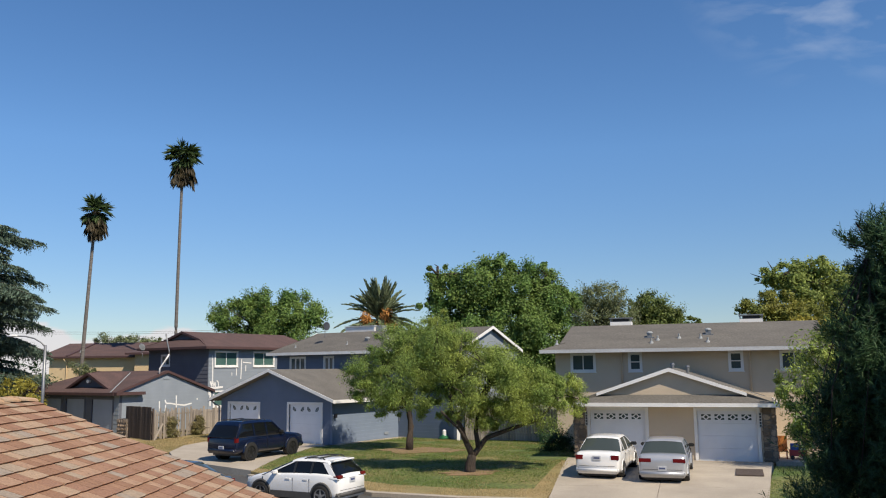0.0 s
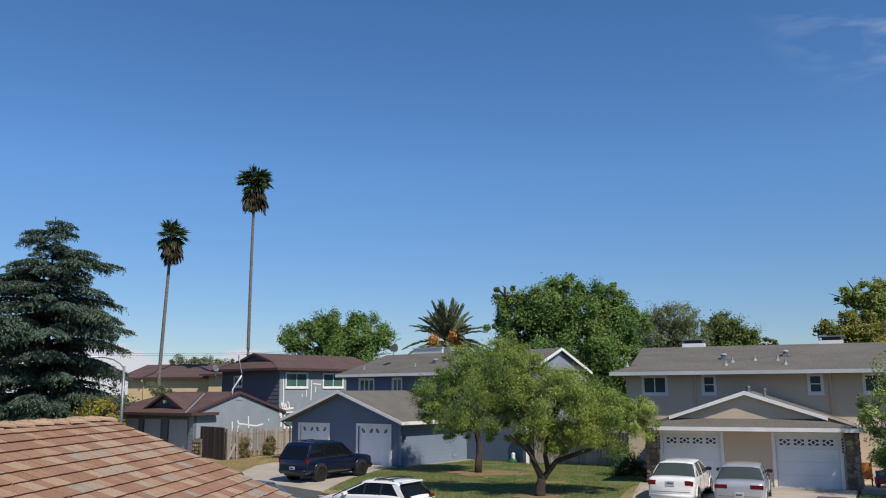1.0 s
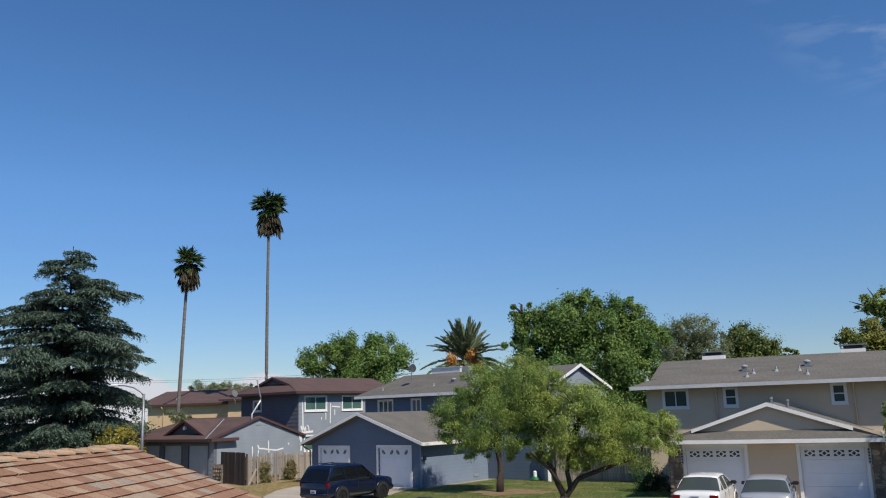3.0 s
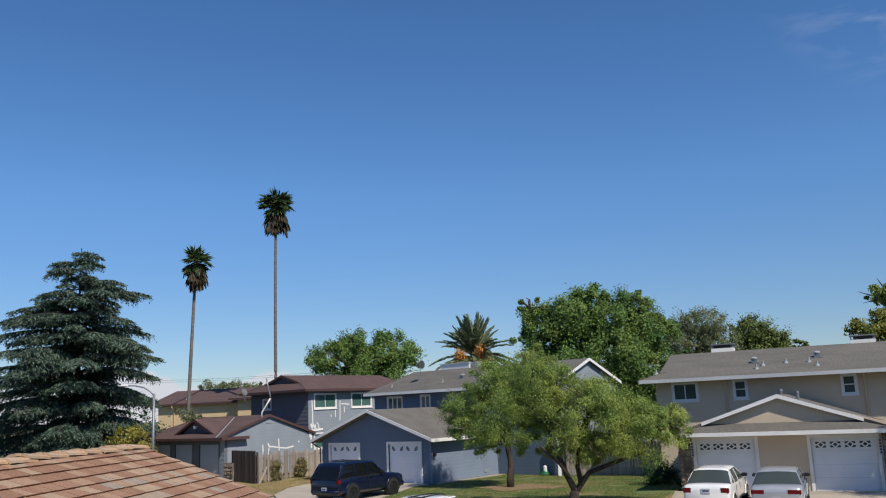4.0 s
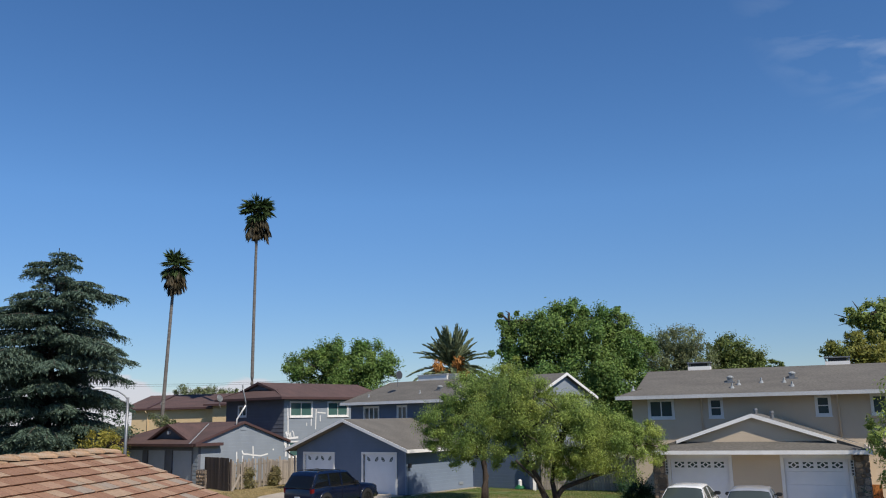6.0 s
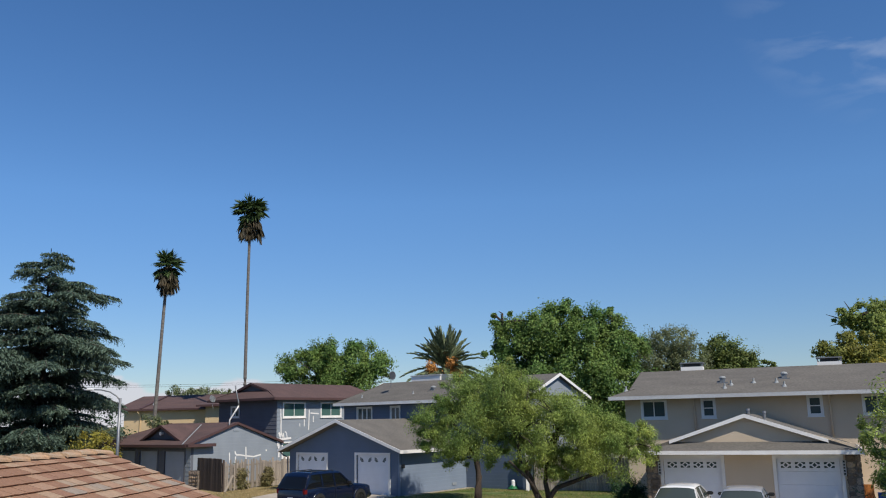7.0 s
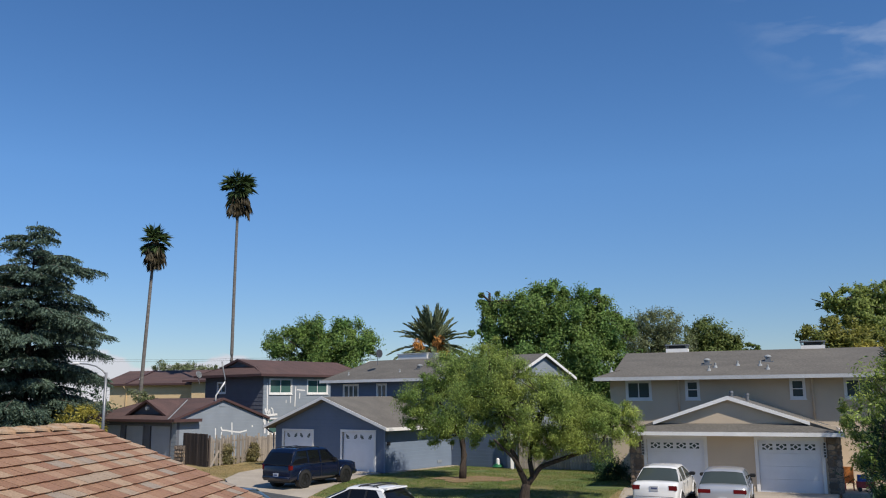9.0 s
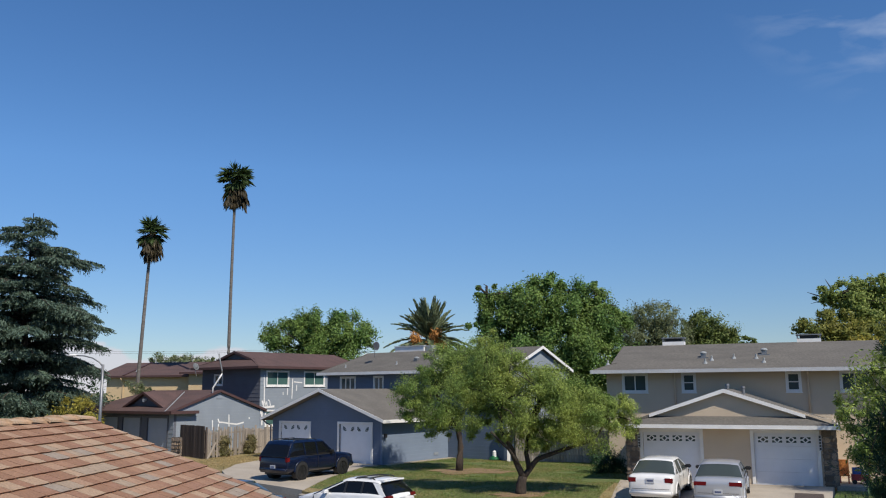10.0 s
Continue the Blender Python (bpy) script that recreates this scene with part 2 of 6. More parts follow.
def window(parent, m, w, h, bars=(0.5,), rows=(), trim=0.10, glass=None, casing=None, hung=0.05, mullion=0.05):
    """A window in its own frame: x along the wall, z up, y into the wall; the casing stands proud of the wall."""
    glass, casing = glass or M_GLASS, casing or M_WHITE
    win = part("window", boxes((-trim, w + trim, -0.035, 0.03, -trim, 0), (-trim, w + trim, -0.035, 0.03, h, h + trim),
                               (-trim, 0, -0.035, 0.03, 0, h), (w, w + trim, -0.035, 0.03, 0, h)), casing, parent, m=m)
    bm = bmesh.new()
    for b in bars:
        box(bm, b * w - mullion / 2, b * w + mullion / 2, 0.0, 0.05, 0, h)
    for b in rows:
        box(bm, 0, w, -0.005, 0.045, b * h - mullion / 2, b * h + mullion / 2)
    box(bm, 0, w, 0.002, 0.05, 0, 0.04)
    box(bm, 0, w, 0.002, 0.05, h - 0.04, h)
    box(bm, 0, 0.04, 0.004, 0.05, 0.04, h - 0.04)
    box(bm, w - 0.04, w, 0.004, 0.05, 0.04, h - 0.04)
    part("frame", bm, casing, win)
    xs, zs = [0, *[b * w for b in bars], w], [0, *[b * h for b in rows], h]
    for x, x2 in zip(xs, xs[1:]):
        for z, z2 in zip(zs, zs[1:]):
            part("pane", boxes((x + 0.02, x2 - 0.02, 0.028, 0.038, z + 0.02, z2 - 0.02)), glass, win)
    part("sill", boxes((-trim - 0.03, w + trim + 0.03, -0.07, 0.0, -trim - 0.04, -trim)), casing, win)
    part("curtain", boxes((0.03, w - 0.03, 0.10, 0.12, 0.02, h - 0.02)), M_CURTAIN, win)
    return win


def place(x, y, z=0.0):
    return Matrix.Translation((x, y, z))

# ---- ground ----
FR = pose(11.06, 37.53, 0, 0, 0, -19.0)       # taupe duplex: x along its front, y into the house
FB = pose(-6.11, 47.09, 0, 0, 0, -34.24)      # navy house: corner of its garage
FG = pose(-21.51, 57.0, 0, 0, 0, -34.24)      # grey house with the brown roof: corner of its garage
FT = pose(-38.1, 82.0, 0, 0, 0, -12.0)       # tan house


def ground_z(x, y):
    v = (x - 11.06) * 0.3256 + (y - 37.53) * 0.9455
    s = min(1.0, max(0.0, (-v - 3) / 8))
    return -0.25 * s * s * (3 - 2 * s)


def patch(name, outline, lift, mat, label, category, thick=0.35, uneven=0.0, cut=0.7):
    """A piece of the setting: an outline on the ground, cut into strips that follow the slope, with thickness."""
    bm = bmesh.new()
    bm.faces.new([bm.verts.new((x, y, 0)) for x, y in outline])
    lo, hi = [min(p[i] for p in outline) for i in (0, 1)], [max(p[i] for p in outline) for i in (0, 1)]
    for axis in (0, 1):
        t = lo[axis] + cut
        while t < hi[axis]:
            co, no = [0, 0, 0], [0, 0, 0]
            co[axis], no[axis] = t, 1
            bmesh.ops.bisect_plane(bm, geom=bm.verts[:] + bm.edges[:] + bm.faces[:], plane_co=co, plane_no=no)
            t += cut
    for v in bm.verts:
        v.co.z = ground_z(v.co.x, v.co.y) + lift + uneven * noise.noise((v.co.x * 0.7, v.co.y * 0.7, 3))
    low = bmesh.ops.extrude_face_region(bm, geom=bm.faces[:])["geom"]
    for v in low:
        if isinstance(v, bmesh.types.BMVert):
            v.co.z -= thick
    return tagged(part(name, bm, mat, smooth=False), label, category, "", "structure")


bm = bmesh.new()
slab(bm, [(-2500, -2500, -0.45), (2500, -2500, -0.45), (2500, 2500, -0.45), (-2500, 2500, -0.45)], (0, 0, -0.5))
tagged(part("ground", bm, M_EARTH), "dry flat ground of the suburb", "ground", "", "structure")
bm = bmesh.new()
slab(bm, [(-60, 4, -0.37), (60, 4, -0.37), (60, 25, -0.37), (12, 36.5, -0.37), (-24, 50, -0.37), (-60, 50, -0.37)], (0, 0, -0.3))
tagged(part("road", bm, M_ASPHALT), "dark grey asphalt residential street", "road", "", "structure")
LAWN = [(5.2, 38.1), (3.2, 31.0), (0.9, 31.2), (-1.6, 32.3), (-4.7, 34.6), (-8.0, 37.3), (-7.6, 41), (-6.9, 45.6), (-5.95, 47.0),
        (-2.3, 52.55), (-1.4, 54.2), (1.8, 52.6), (4.7, 49.5), (6.4, 47.7), (6.1, 40.0)]
patch("lawn", LAWN, 0.0, M_GRASS, "patchy green front lawn with dry edges", "lawn", uneven=0.04)
patch("lawn_border", [(5.6, 38.1), (3.4, 29.0), (0.4, 29.7), (-2.4, 31.0), (-5.4, 33.6), (-8.1, 36.4), (-8.0, 37.3), (-4.7, 34.6), (-1.6, 32.3), (0.9, 31.2), (3.2, 31.0), (5.2, 38.1)], 0.0, M_DRYGRASS, "dry yellowed border of the front lawn", "dry grass", uneven=0.03)
patch("lawn_side", [(13.45, 35.2), (10.35, 28.0), (19, 24.9), (23, 34)], 0.0, M_GRASS, "strip of green lawn beside the driveway", "lawn", uneven=0.03)
DRIVE = [(5.6, 39.2), (3.45, 28.9), (10.3, 27.6), (13.35, 35.4), (13.9, 36.55), (6.6, 39.1)]
drive = patch("driveway_1", DRIVE, -0.004, M_CONCRETE, "worn tan concrete double driveway", "driveway")
A, B, C, E = Vector((5.6, 39.2)), Vector((3.45, 28.9)), Vector((10.3, 27.6)), Vector((13.85, 36.5))
for i in range(2):
    for j in range(4):
        def at_(p, q):
            return A.lerp(E, p).lerp(B.lerp(C, p), q)
        g, h = 0.0013, 0.0009
        quad = [at_(i / 2 + g, j / 4 + h), at_((i + 1) / 2 - g, j / 4 + h), at_((i + 1) / 2 - g, (j + 1) / 4 - h), at_(i / 2 + g, (j + 1) / 4 - h)]
        bm = bmesh.new()
        bm.faces.new([bm.verts.new((p.x, p.y, 0)) for p in quad])
        for k in range(1, 5):
            y = 27 + 2.6 * k
            bmesh.ops.bisect_plane(bm, geom=bm.verts[:] + bm.edges[:] + bm.faces[:], plane_co=(0, y, 0), plane_no=(0.32, 0.95, 0))
        for v in bm.verts:
            v.co.z = ground_z(v.co.x, v.co.y) + 0.022
        for v in bmesh.ops.extrude_face_region(bm, geom=bm.faces[:])["geom"]:
            if isinstance(v, bmesh.types.BMVert):
                v.co.z -= 0.03
        part("slab", bm, M_CONCRETE, drive)
patch("driveway_2", [(-8.05, 36.5), (-7.65, 41), (-6.95, 45.6), (-6.3, 47.05), (-13.4, 51.95), (-14.3, 47.5), (-13.9, 43.8), (-12.5, 40.3)], 0.02, M_CONCRETE,
      "pale concrete driveway with oil stains", "driveway")
patch("side_yard", [(-14.4, 47.5), (-13.5, 52), (-14.0, 58.5), (-21.5, 57.0), (-31, 62), (-31, 52), (-20, 47.0), (-14.0, 43.8)], -0.01, M_DRYGRASS,
      "dry straw-coloured grass strip by the fence", "dry grass", uneven=0.04)
c0, c1 = FB @ Vector((0.05, 0.3, 0)), FB @ Vector((0.05, 9.0, 0))
c2, c3 = FB @ Vector((0.55, 9.0, 0)), FB @ Vector((0.55, -0.2, 0))
patch("path", [(c.x, c.y) for c in (c0, c1, c2, c3)], 0.03, M_CONCRETE, "narrow concrete strip along the house wall", "path", thick=0.2)
SOIL = material("bare_soil", (0.26, 0.165, 0.09), (0.19, 0.13, 0.07), 0.95, 1.5, 18, 0.8, detail=0.3)
for cx, cy, r, s in ((1.1, 34.7, 0.85, 1), (-1.2, 43.3, 1.5, 2)):
    rr = random.Random(s)
    patch("soil", [(cx + r * rr.uniform(0.7, 1.25) * math.cos(a * 0.35) * 1.3, cy + r * rr.uniform(0.7, 1.25) * math.sin(a * 0.35)) for a in range(18)], 0.03, SOIL,
          "bare brown soil round a trunk", "soil", uneven=0.02, thick=0.1)
KERB = [(10.3, 27.4), (3.4, 28.6), (0.4, 29.35), (-2.55, 30.65), (-5.6, 33.3), (-8.2, 36.1)]
bm = bmesh.new()
for (x0, y0), (x1, y1) in zip(KERB, KERB[1:]):
    slab(bm, [(x0, y0, -0.235), (x1, y1, -0.235), (x1 + 0.14, y1 + 0.32, -0.235), (x0 + 0.14, y0 + 0.32, -0.235)], (0, 0, -0.2))
tagged(part("kerb", bm, M_CONCRETE), "low concrete kerb along the lawn", "kerb", "", "structure")


# ---- houses ----
def garage_door(parent, x, w, h, mat, style, y=0.08):
    """A sectional door: four horizontal panels, a row of four small lights, casing round it."""
    door = part("garage_door", boxes((x, x + w, y + 0.03, y + 0.06, 0, h)), mat, parent)
    for k in range(4):
        part("panel", boxes((x + 0.01, x + w - 0.01, y, y + 0.035, k * h / 4 + 0.003, (k + 1) * h / 4 - 0.003)), mat, door)
    part("casing", boxes((x - 0.14, x, -0.04, y + 0.02, 0, h + 0.14), (x + w, x + w + 0.14, -0.04, y + 0.02, 0, h + 0.14), (x, x + w, -0.04, y + 0.02, h, h + 0.14)),
         M_WHITE if mat is not M_DOORGREY else M_DARKGREY, door)
    if style == "":
        return door
    for k in range(4):
        c = x + 0.37 + k * 0.555 * w / 2.44
        z = 1.86
        bm = bmesh.new()
        if style == "fan":
            s = 1 if k % 2 else -1
            lean = -s
            for j in range(4):
                a0, a1 = radians(4 + j * 22), radians(22 + j * 22)
                pts = [(c - lean * 0.16 + lean * r * math.cos(a), y - 0.006, z - 0.12 + r * math.sin(a)) for r, a in
                       ((0.09, a0), (0.27, a0), (0.27, a1), (0.09, a1))]
                slab(bm, pts, (0, 0.01, 0))
        else:
            d = 0.085
            slab(bm, [(c - d, y - 0.006, z), (c, y - 0.006, z - d), (c + d, y - 0.006, z), (c, y - 0.006, z + d)], (0, 0.01, 0))
            for sx in (-1, 1):
                for sz in (-1, 1):
                    slab(bm, [(c + sx * 0.04, y - 0.006, z + sz * 0.12), (c + sx * 0.2, y - 0.006, z + sz * 0.12), (c + sx * 0.2, y - 0.006, z + sz * 0.03),
                              (c + sx * 0.13, y - 0.006, z + sz * 0.03)], (0, 0.01, 0))
        part("light_pane", bm, M_GLASS, door)
        part("light_frame", boxes((c - 0.25, c + 0.25, y - 0.004, y + 0.004, z - 0.15, z + 0.15)), mat, door)
    return door


def dutch_roof(parent, x0, x1, y0, y1, ze, zr, mat, fascia, hip0=1.3, hip1=1.3, set0=0.9, set1=0.9, along="x", siding=None, thick=0.16, infill=(True, True), barge=None):
    """Roof with its ridge along x over the eave rectangle; each end a low hip with a small gable above (hip 0: plain gable end)."""
    def P(a, b, z):
        return (a, b, z) if along == "x" else (b, a, z)
    a0, a1, b0, b1 = (x0, x1, y0, y1) if along == "x" else (y0, y1, x0, x1)
    bm_ = (b0 + b1) / 2
    slope = (zr - ze) / (bm_ - b0)
    g0, g1 = a0 + (set0 if hip0 else 0), a1 - (set1 if hip1 else 0)
    z0, z1 = ze + hip0 * slope, ze + hip1 * slope
    bm = bmesh.new()
    for s in (0, 1):
        e = b0 if s == 0 else b1
        d = 1 if s == 0 else -1
        pts = [P(a0, e, ze)]
        pts += [P(a1, e, ze)]
        if hip1:
            pts += [P(g1, e + d * hip1, z1)]
        pts += [P(g1, bm_, zr), P(g0, bm_, zr)]
        if hip0:
            pts += [P(g0, e + d * hip0, z0)]
        slab(bm, pts, (0, 0, -thick))
    for hip, aa, gg, zz in ((hip0, a0, g0, z0), (hip1, a1, g1, z1)):
        if hip:
            i = 0.25 if gg > aa else -0.25
            slab(bm, [P(aa, b0, ze), P(aa, b1, ze), P(gg + i, b1 - hip, zz + 0.05), P(gg + i, b0 + hip, zz + 0.05)], (0, 0, -thick))
    roof = part("roof", bm, mat, parent)
    for hip, gg, sg, zz, want in ((hip0, g0, 1, z0, infill[0]), (hip1, g1, -1, z1, infill[1])):
        if not want:
            continue
        bm = bmesh.new()
        o, low = sg * 0.22, zz - 0.1 + (0 if hip else 0.4 * slope)
        slab(bm, [P(gg + o, b0 + max(hip, 0.4), low), P(gg + o, b1 - max(hip, 0.4), low), P(gg + o, bm_, zr - 0.12)], P(sg * 0.1, 0, 0))
        part("gable", bm, siding or fascia, roof)
    f = 0.03
    for e, d in ((b0, -1), (b1, 1)):
        lo, hi = sorted((e, e + d * f))
        part("fascia_board", boxes((*((a0, a1, lo, hi) if along == "x" else (lo, hi, a0, a1)), ze - 0.17, ze + 0.01)), fascia, roof)
    for hip, aa, gg, sg, zz in ((hip0, a0, g0, -1, z0), (hip1, a1, g1, 1, z1)):
        if hip:
            lo, hi = sorted((aa, aa + sg * f))
            part("fascia_board", boxes((*((lo, hi, b0, b1) if along == "x" else (b0, b1, lo, hi)), ze - 0.17, ze + 0.01)), fascia, roof)
        for e, d in ((b0, 1), (b1, -1)):
            s0 = P(gg, e + d * hip, zz + 0.015)
            s1 = P(gg, bm_, zr + 0.015)
            bm = bmesh.new()
            slab(bm, [s0, s1, (s1[0], s1[1], s1[2] - 0.17), (s0[0], s0[1], s0[2] - 0.17)], P(sg * 0.035, 0, 0))
            part("barge_board", bm, barge or fascia, roof)
    return roof


def gutter_pipe(parent, x, y, z0, z1, mat):
    bm = bmesh.new()
    tube(bm, [(x, y - 0.5, z1), (x, y - 0.45, z1 - 0.1), (x, y - 0.09, z1 - 0.3), (x, y - 0.07, z1 - 0.5), (x, y - 0.07, z0)], [0.045] * 5, 8)
    part("downpipe", bm, mat, parent, smooth=True)


def roof_vent(parent, x, y, z, kind):
    bm = bmesh.new()
    if kind == "pipe":
        tube(bm, [(x, y, z - 0.15), (x, y, z + 0.18)], [0.045, 0.045], 10)
        tube(bm, [(x, y, z - 0.12), (x, y, z + 0.04)], [0.14, 0.06], 10)
        part("vent_pipe", bm, M_CURTAIN, parent)
    elif kind == "flue":
        tube(bm, [(x, y, z - 0.2), (x, y, z + 0.4), (x, y, z + 0.41), (x, y, z + 0.5)], [0.08, 0.08, 0.1, 0.09], 12)
        part("flue", bm, M_METAL, parent)
    else:
        box(bm, x - 0.13, x + 0.13, y - 0.12, y + 0.12, z - 0.15, z + 0.12)
        vent = part("roof_vent", bm, M_METAL, parent)
        bm = bmesh.new()
        tube(bm, [(x, y, z + 0.11), (x, y, z + 0.15), (x, y, z + 0.21), (x, y, z + 0.24)], [0.17, 0.18, 0.13, 0.04], 12)
        part("vent_cap", bm, M_CURTAIN, vent)
        part("vent_flashing", boxes((x - 0.27, x + 0.27, y - 0.3, y + 0.2, z - 0.15, z - 0.085)), M_METAL, vent)


def chimney(parent, x, y, z):
    ch = part("chimney", boxes((x - 0.6, x + 0.6, y - 0.35, y + 0.35, z - 0.6, z + 0.22)), M_WHITE, parent)
    bm = boxes((x - 0.64, x + 0.64, y - 0.39, y + 0.39, z + 0.40, z + 0.46))
    for sx in (-0.6, 0.54):
        for sy in (-0.35, 0.29):
            box(bm, x + sx, x + sx + 0.06, y + sy, y + sy + 0.06, z + 0.22, z + 0.40)
    part("chimney_cap", bm, M_METAL, ch)
    part("flue_box", boxes((x - 0.45, x + 0.45, y - 0.2, y + 0.2, z + 0.22, z + 0.38)), M_BLACK, ch)


def siding(parent, axis, face, a0, a1, z0, z1, holes, mat, pitch=0.29, out=1):
    """Lapped boards proud of a wall along one axis, left out at its openings; out: the side to which they face."""
    def at(a, off, z):
        return (a, face + out * off, z) if axis == "x" else (face + out * off, a, z)
    z = z0
    while z < z1 - 0.02:
        top_ = min(z + pitch, z1)
        cuts = sorted((max(a0, h[0]), min(a1, h[1])) for h in holes if h[2] < top_ - 0.02 and h[3] > z + 0.02)
        a = a0
        for c0_, c1_ in cuts + [(a1, a1)]:
            if c0_ - a > 0.05:
                bm = bmesh.new()
                v = [bm.verts.new(at(p, o, q)) for p in (a, c0_) for o, q in ((0.001, z), (0.026, z), (0.008, top_ + 0.012), (0.001, top_ + 0.012))]
                for q in ((0, 1, 5, 4), (1, 2, 6, 5), (2, 3, 7, 6), (3, 0, 4, 7), (0, 3, 2, 1), (4, 5, 6, 7)):
                    bm.faces.new([v[i] for i in q])
                part("siding_board", bm, mat, parent)
            a = max(a, c1_)
        z += pitch


# taupe duplex
house = thing("house", FR, "two-storey taupe stucco duplex with grey shingle roof", "house")
bm = bmesh.new()
pierced(bm, "x", -5.3, 3.1, 0, 2.75, 0, 0.2, [(-4.653, -2.213, 0, 2.13), (0, 2.44, 0, 2.13)])
box(bm, -5.3, -5.1, 0.2, 6.5, 0, 2.45)
box(bm, 2.9, 3.1, 0.2, 6.5, 0, 2.45)
slab(bm, [(-5.0, 0, 2.75), (2.8, 0, 2.75), (-1.1, 0, 3.86)], (0, 0.2, 0))
part("garage_wall", bm, M_TAUPE, house)
part("floor_slab", boxes((-5.1, 2.9, 0.2, 6.5, -0.3, 0.015)), M_CONCRETE, house)
garage_door(house, -4.653, 2.44, 2.13, M_DOORWHITE, "diamond")
garage_door(house, 0, 2.44, 2.13, M_DOORWHITE, "diamond")
bm = bmesh.new()
UPPER = [(-6.58, 1.15, (0.5,), (), M_GLASS), (-3.53, 0.53, (), (0.5,), M_GLASS), (1.47, 0.53, (), (0.5,), M_GLASS), (3.9, 1.15, (0.5,), (), M_GLASS)]
pierced(bm, "x", -7.5, 6.1, 0, 5.0, 6.5, 6.7, [(x, x + w, 3.9, 4.72) for x, w, *_ in UPPER])
box(bm, -7.5, -7.3, 6.7, 14.5, 0, 5.0)
box(bm, 5.9, 6.1, 6.7, 14.5, 0, 5.0)
box(bm, -7.5, 6.1, 14.5, 14.7, 0, 5.0)
box(bm, -7.3, 5.9, 6.7, 14.5, 2.6, 2.7)
part("wall", bm, M_TAUPE, house)
for x, w, bars, rows, glass in UPPER:
    window(house, place(x, 6.5, 3.9), w, 0.82, bars, rows, glass=glass)
bm = bmesh.new()
slab(bm, [(-1.1, -0.2, 3.98), (2.1, -0.2, 2.89), (3.33, -0.88, 2.47), (3.33, 6.5, 2.47), (-1.1, 6.5, 3.98)], (0, 0, -0.14))
slab(bm, [(-1.1, -0.2, 3.98), (-4.3, -0.2, 2.89), (-5.53, -0.88, 2.47), (-5.53, 6.5, 2.47), (-1.1, 6.5, 3.98)], (0, 0, -0.14))
slab(bm, [(-5.53, -0.9, 2.47), (3.33, -0.9, 2.47), (2.3, 0.02, 2.83), (-4.5, 0.02, 2.83)], (0, 0, -0.12))
groof = part("garage_roof", bm, M_GREYSHINGLE, house)
for board in ((-5.55, 3.35, -0.94, -0.9, 2.33, 2.49), (3.33, 3.37, -0.9, 6.5, 2.30, 2.49), (-5.57, -5.53, -0.9, 6.5, 2.30, 2.49)):
    part("fascia_board", boxes(board), M_WHITE, groof)
for s in (1, -1):
    bm = bmesh.new()
    slab(bm, [(-1.1, -0.21, 4.0), (-1.1 + s * 3.2, -0.21, 2.91), (-1.1 + s * 3.2, -0.21, 2.77), (-1.1, -0.21, 3.83)], (0, -0.04, 0))
    part("barge_board", bm, M_WHITE, groof)
part("soffit", boxes((-5.53, 3.33, -0.9, 0, 2.36, 2.39)), M_WHITE, groof)
dutch_roof(house, -8.16, 6.75, 5.6, 15.6, 4.98, 6.45, M_GREYSHINGLE, M_GUTTER, 1.3, 1.3, 0.9, 0.8, siding=M_TAUPE, barge=M_GREYSHINGLE)
for x in (-3.95, 2.4):
    gutter_pipe(house, x, 6.5, 2.9 if x < 0 else 2.8, 5.0, M_TAUPE)
for x, y, k in ((-7.44, 6.7, "pipe"), (-2.59, 7.9, "box"), (-2.12, 7.2, "pipe"), (-2.4, 6.65, "pipe"), (-1.04, 7.5, "pipe"), (0.05, 7.4, "pipe"), (0.42, 8.3, "box"), (0.43, 6.65, "pipe")):
    roof_vent(house, x, y, 4.98 + (y - 5.6) * 0.298 + 0.05, k)
roof_vent(house, -1.1, 2.4, 3.72, "flue")
roof_vent(house, -0.42, 2.4, 3.60, "flue")
chimney(house, -4.45, 10.9, 6.42)
chimney(house, 2.65, 10.9, 6.40)
# porch on the garage's flank
part("porch_wall", boxes((3.1, 6.1, 3.2, 3.4, 0, 2.5)), M_TAUPE, house)
window(house, place(4.2, 3.2, 1.45), 0.9, 0.32, (0.5,))
part("porch_slab", boxes((3.1, 6.1, -0.1, 3.2, -0.2, 0.06)), M_CONCRETE, house)

# navy house
house = thing("house", FB, "two-storey navy blue house with grey shingle roof", "house")
bm = bmesh.new()
pierced(bm, "x", -8.9, 0, 0, 2.4, 0, 0.2, [(-8.16, -5.7, 0, 2.1), (-3.23, -0.79, 0, 2.13)])
slab(bm, [(-8.9, 0, 2.4), (0, 0, 2.4), (-4.45, 0, 3.95)], (0, 0.2, 0))
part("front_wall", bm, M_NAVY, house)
# Right-facing wall in the lighter tone, which holds the sunlight on it.
part("side_wall", boxes((-0.2, 0, 0.2, 6.72, 0, 2.45)), M_NAVYLIT, house)
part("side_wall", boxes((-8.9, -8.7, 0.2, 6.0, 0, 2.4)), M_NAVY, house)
part("corner_board", boxes((-0.06, 0.035, -0.03, 0.115, 0, 2.4)), M_NAVYLIT, house)
part("floor_slab", boxes((-8.7, -0.2, 0.2, 6.0, -0.3, 0.015)), M_CONCRETE, house)
garage_door(house, -8.16, 2.46, 2.1, M_DOORWHITE, "fan")
garage_door(house, -3.23, 2.44, 2.13, M_DOORWHITE, "fan")
dutch_roof(house, -9.45, 0.55, -0.5, 6.2, 2.42, 4.12, M_GREYSHINGLE, M_WHITE, 0, 0, 0, 0, along="y", siding=M_NAVY, infill=(False, False))
bm = bmesh.new()
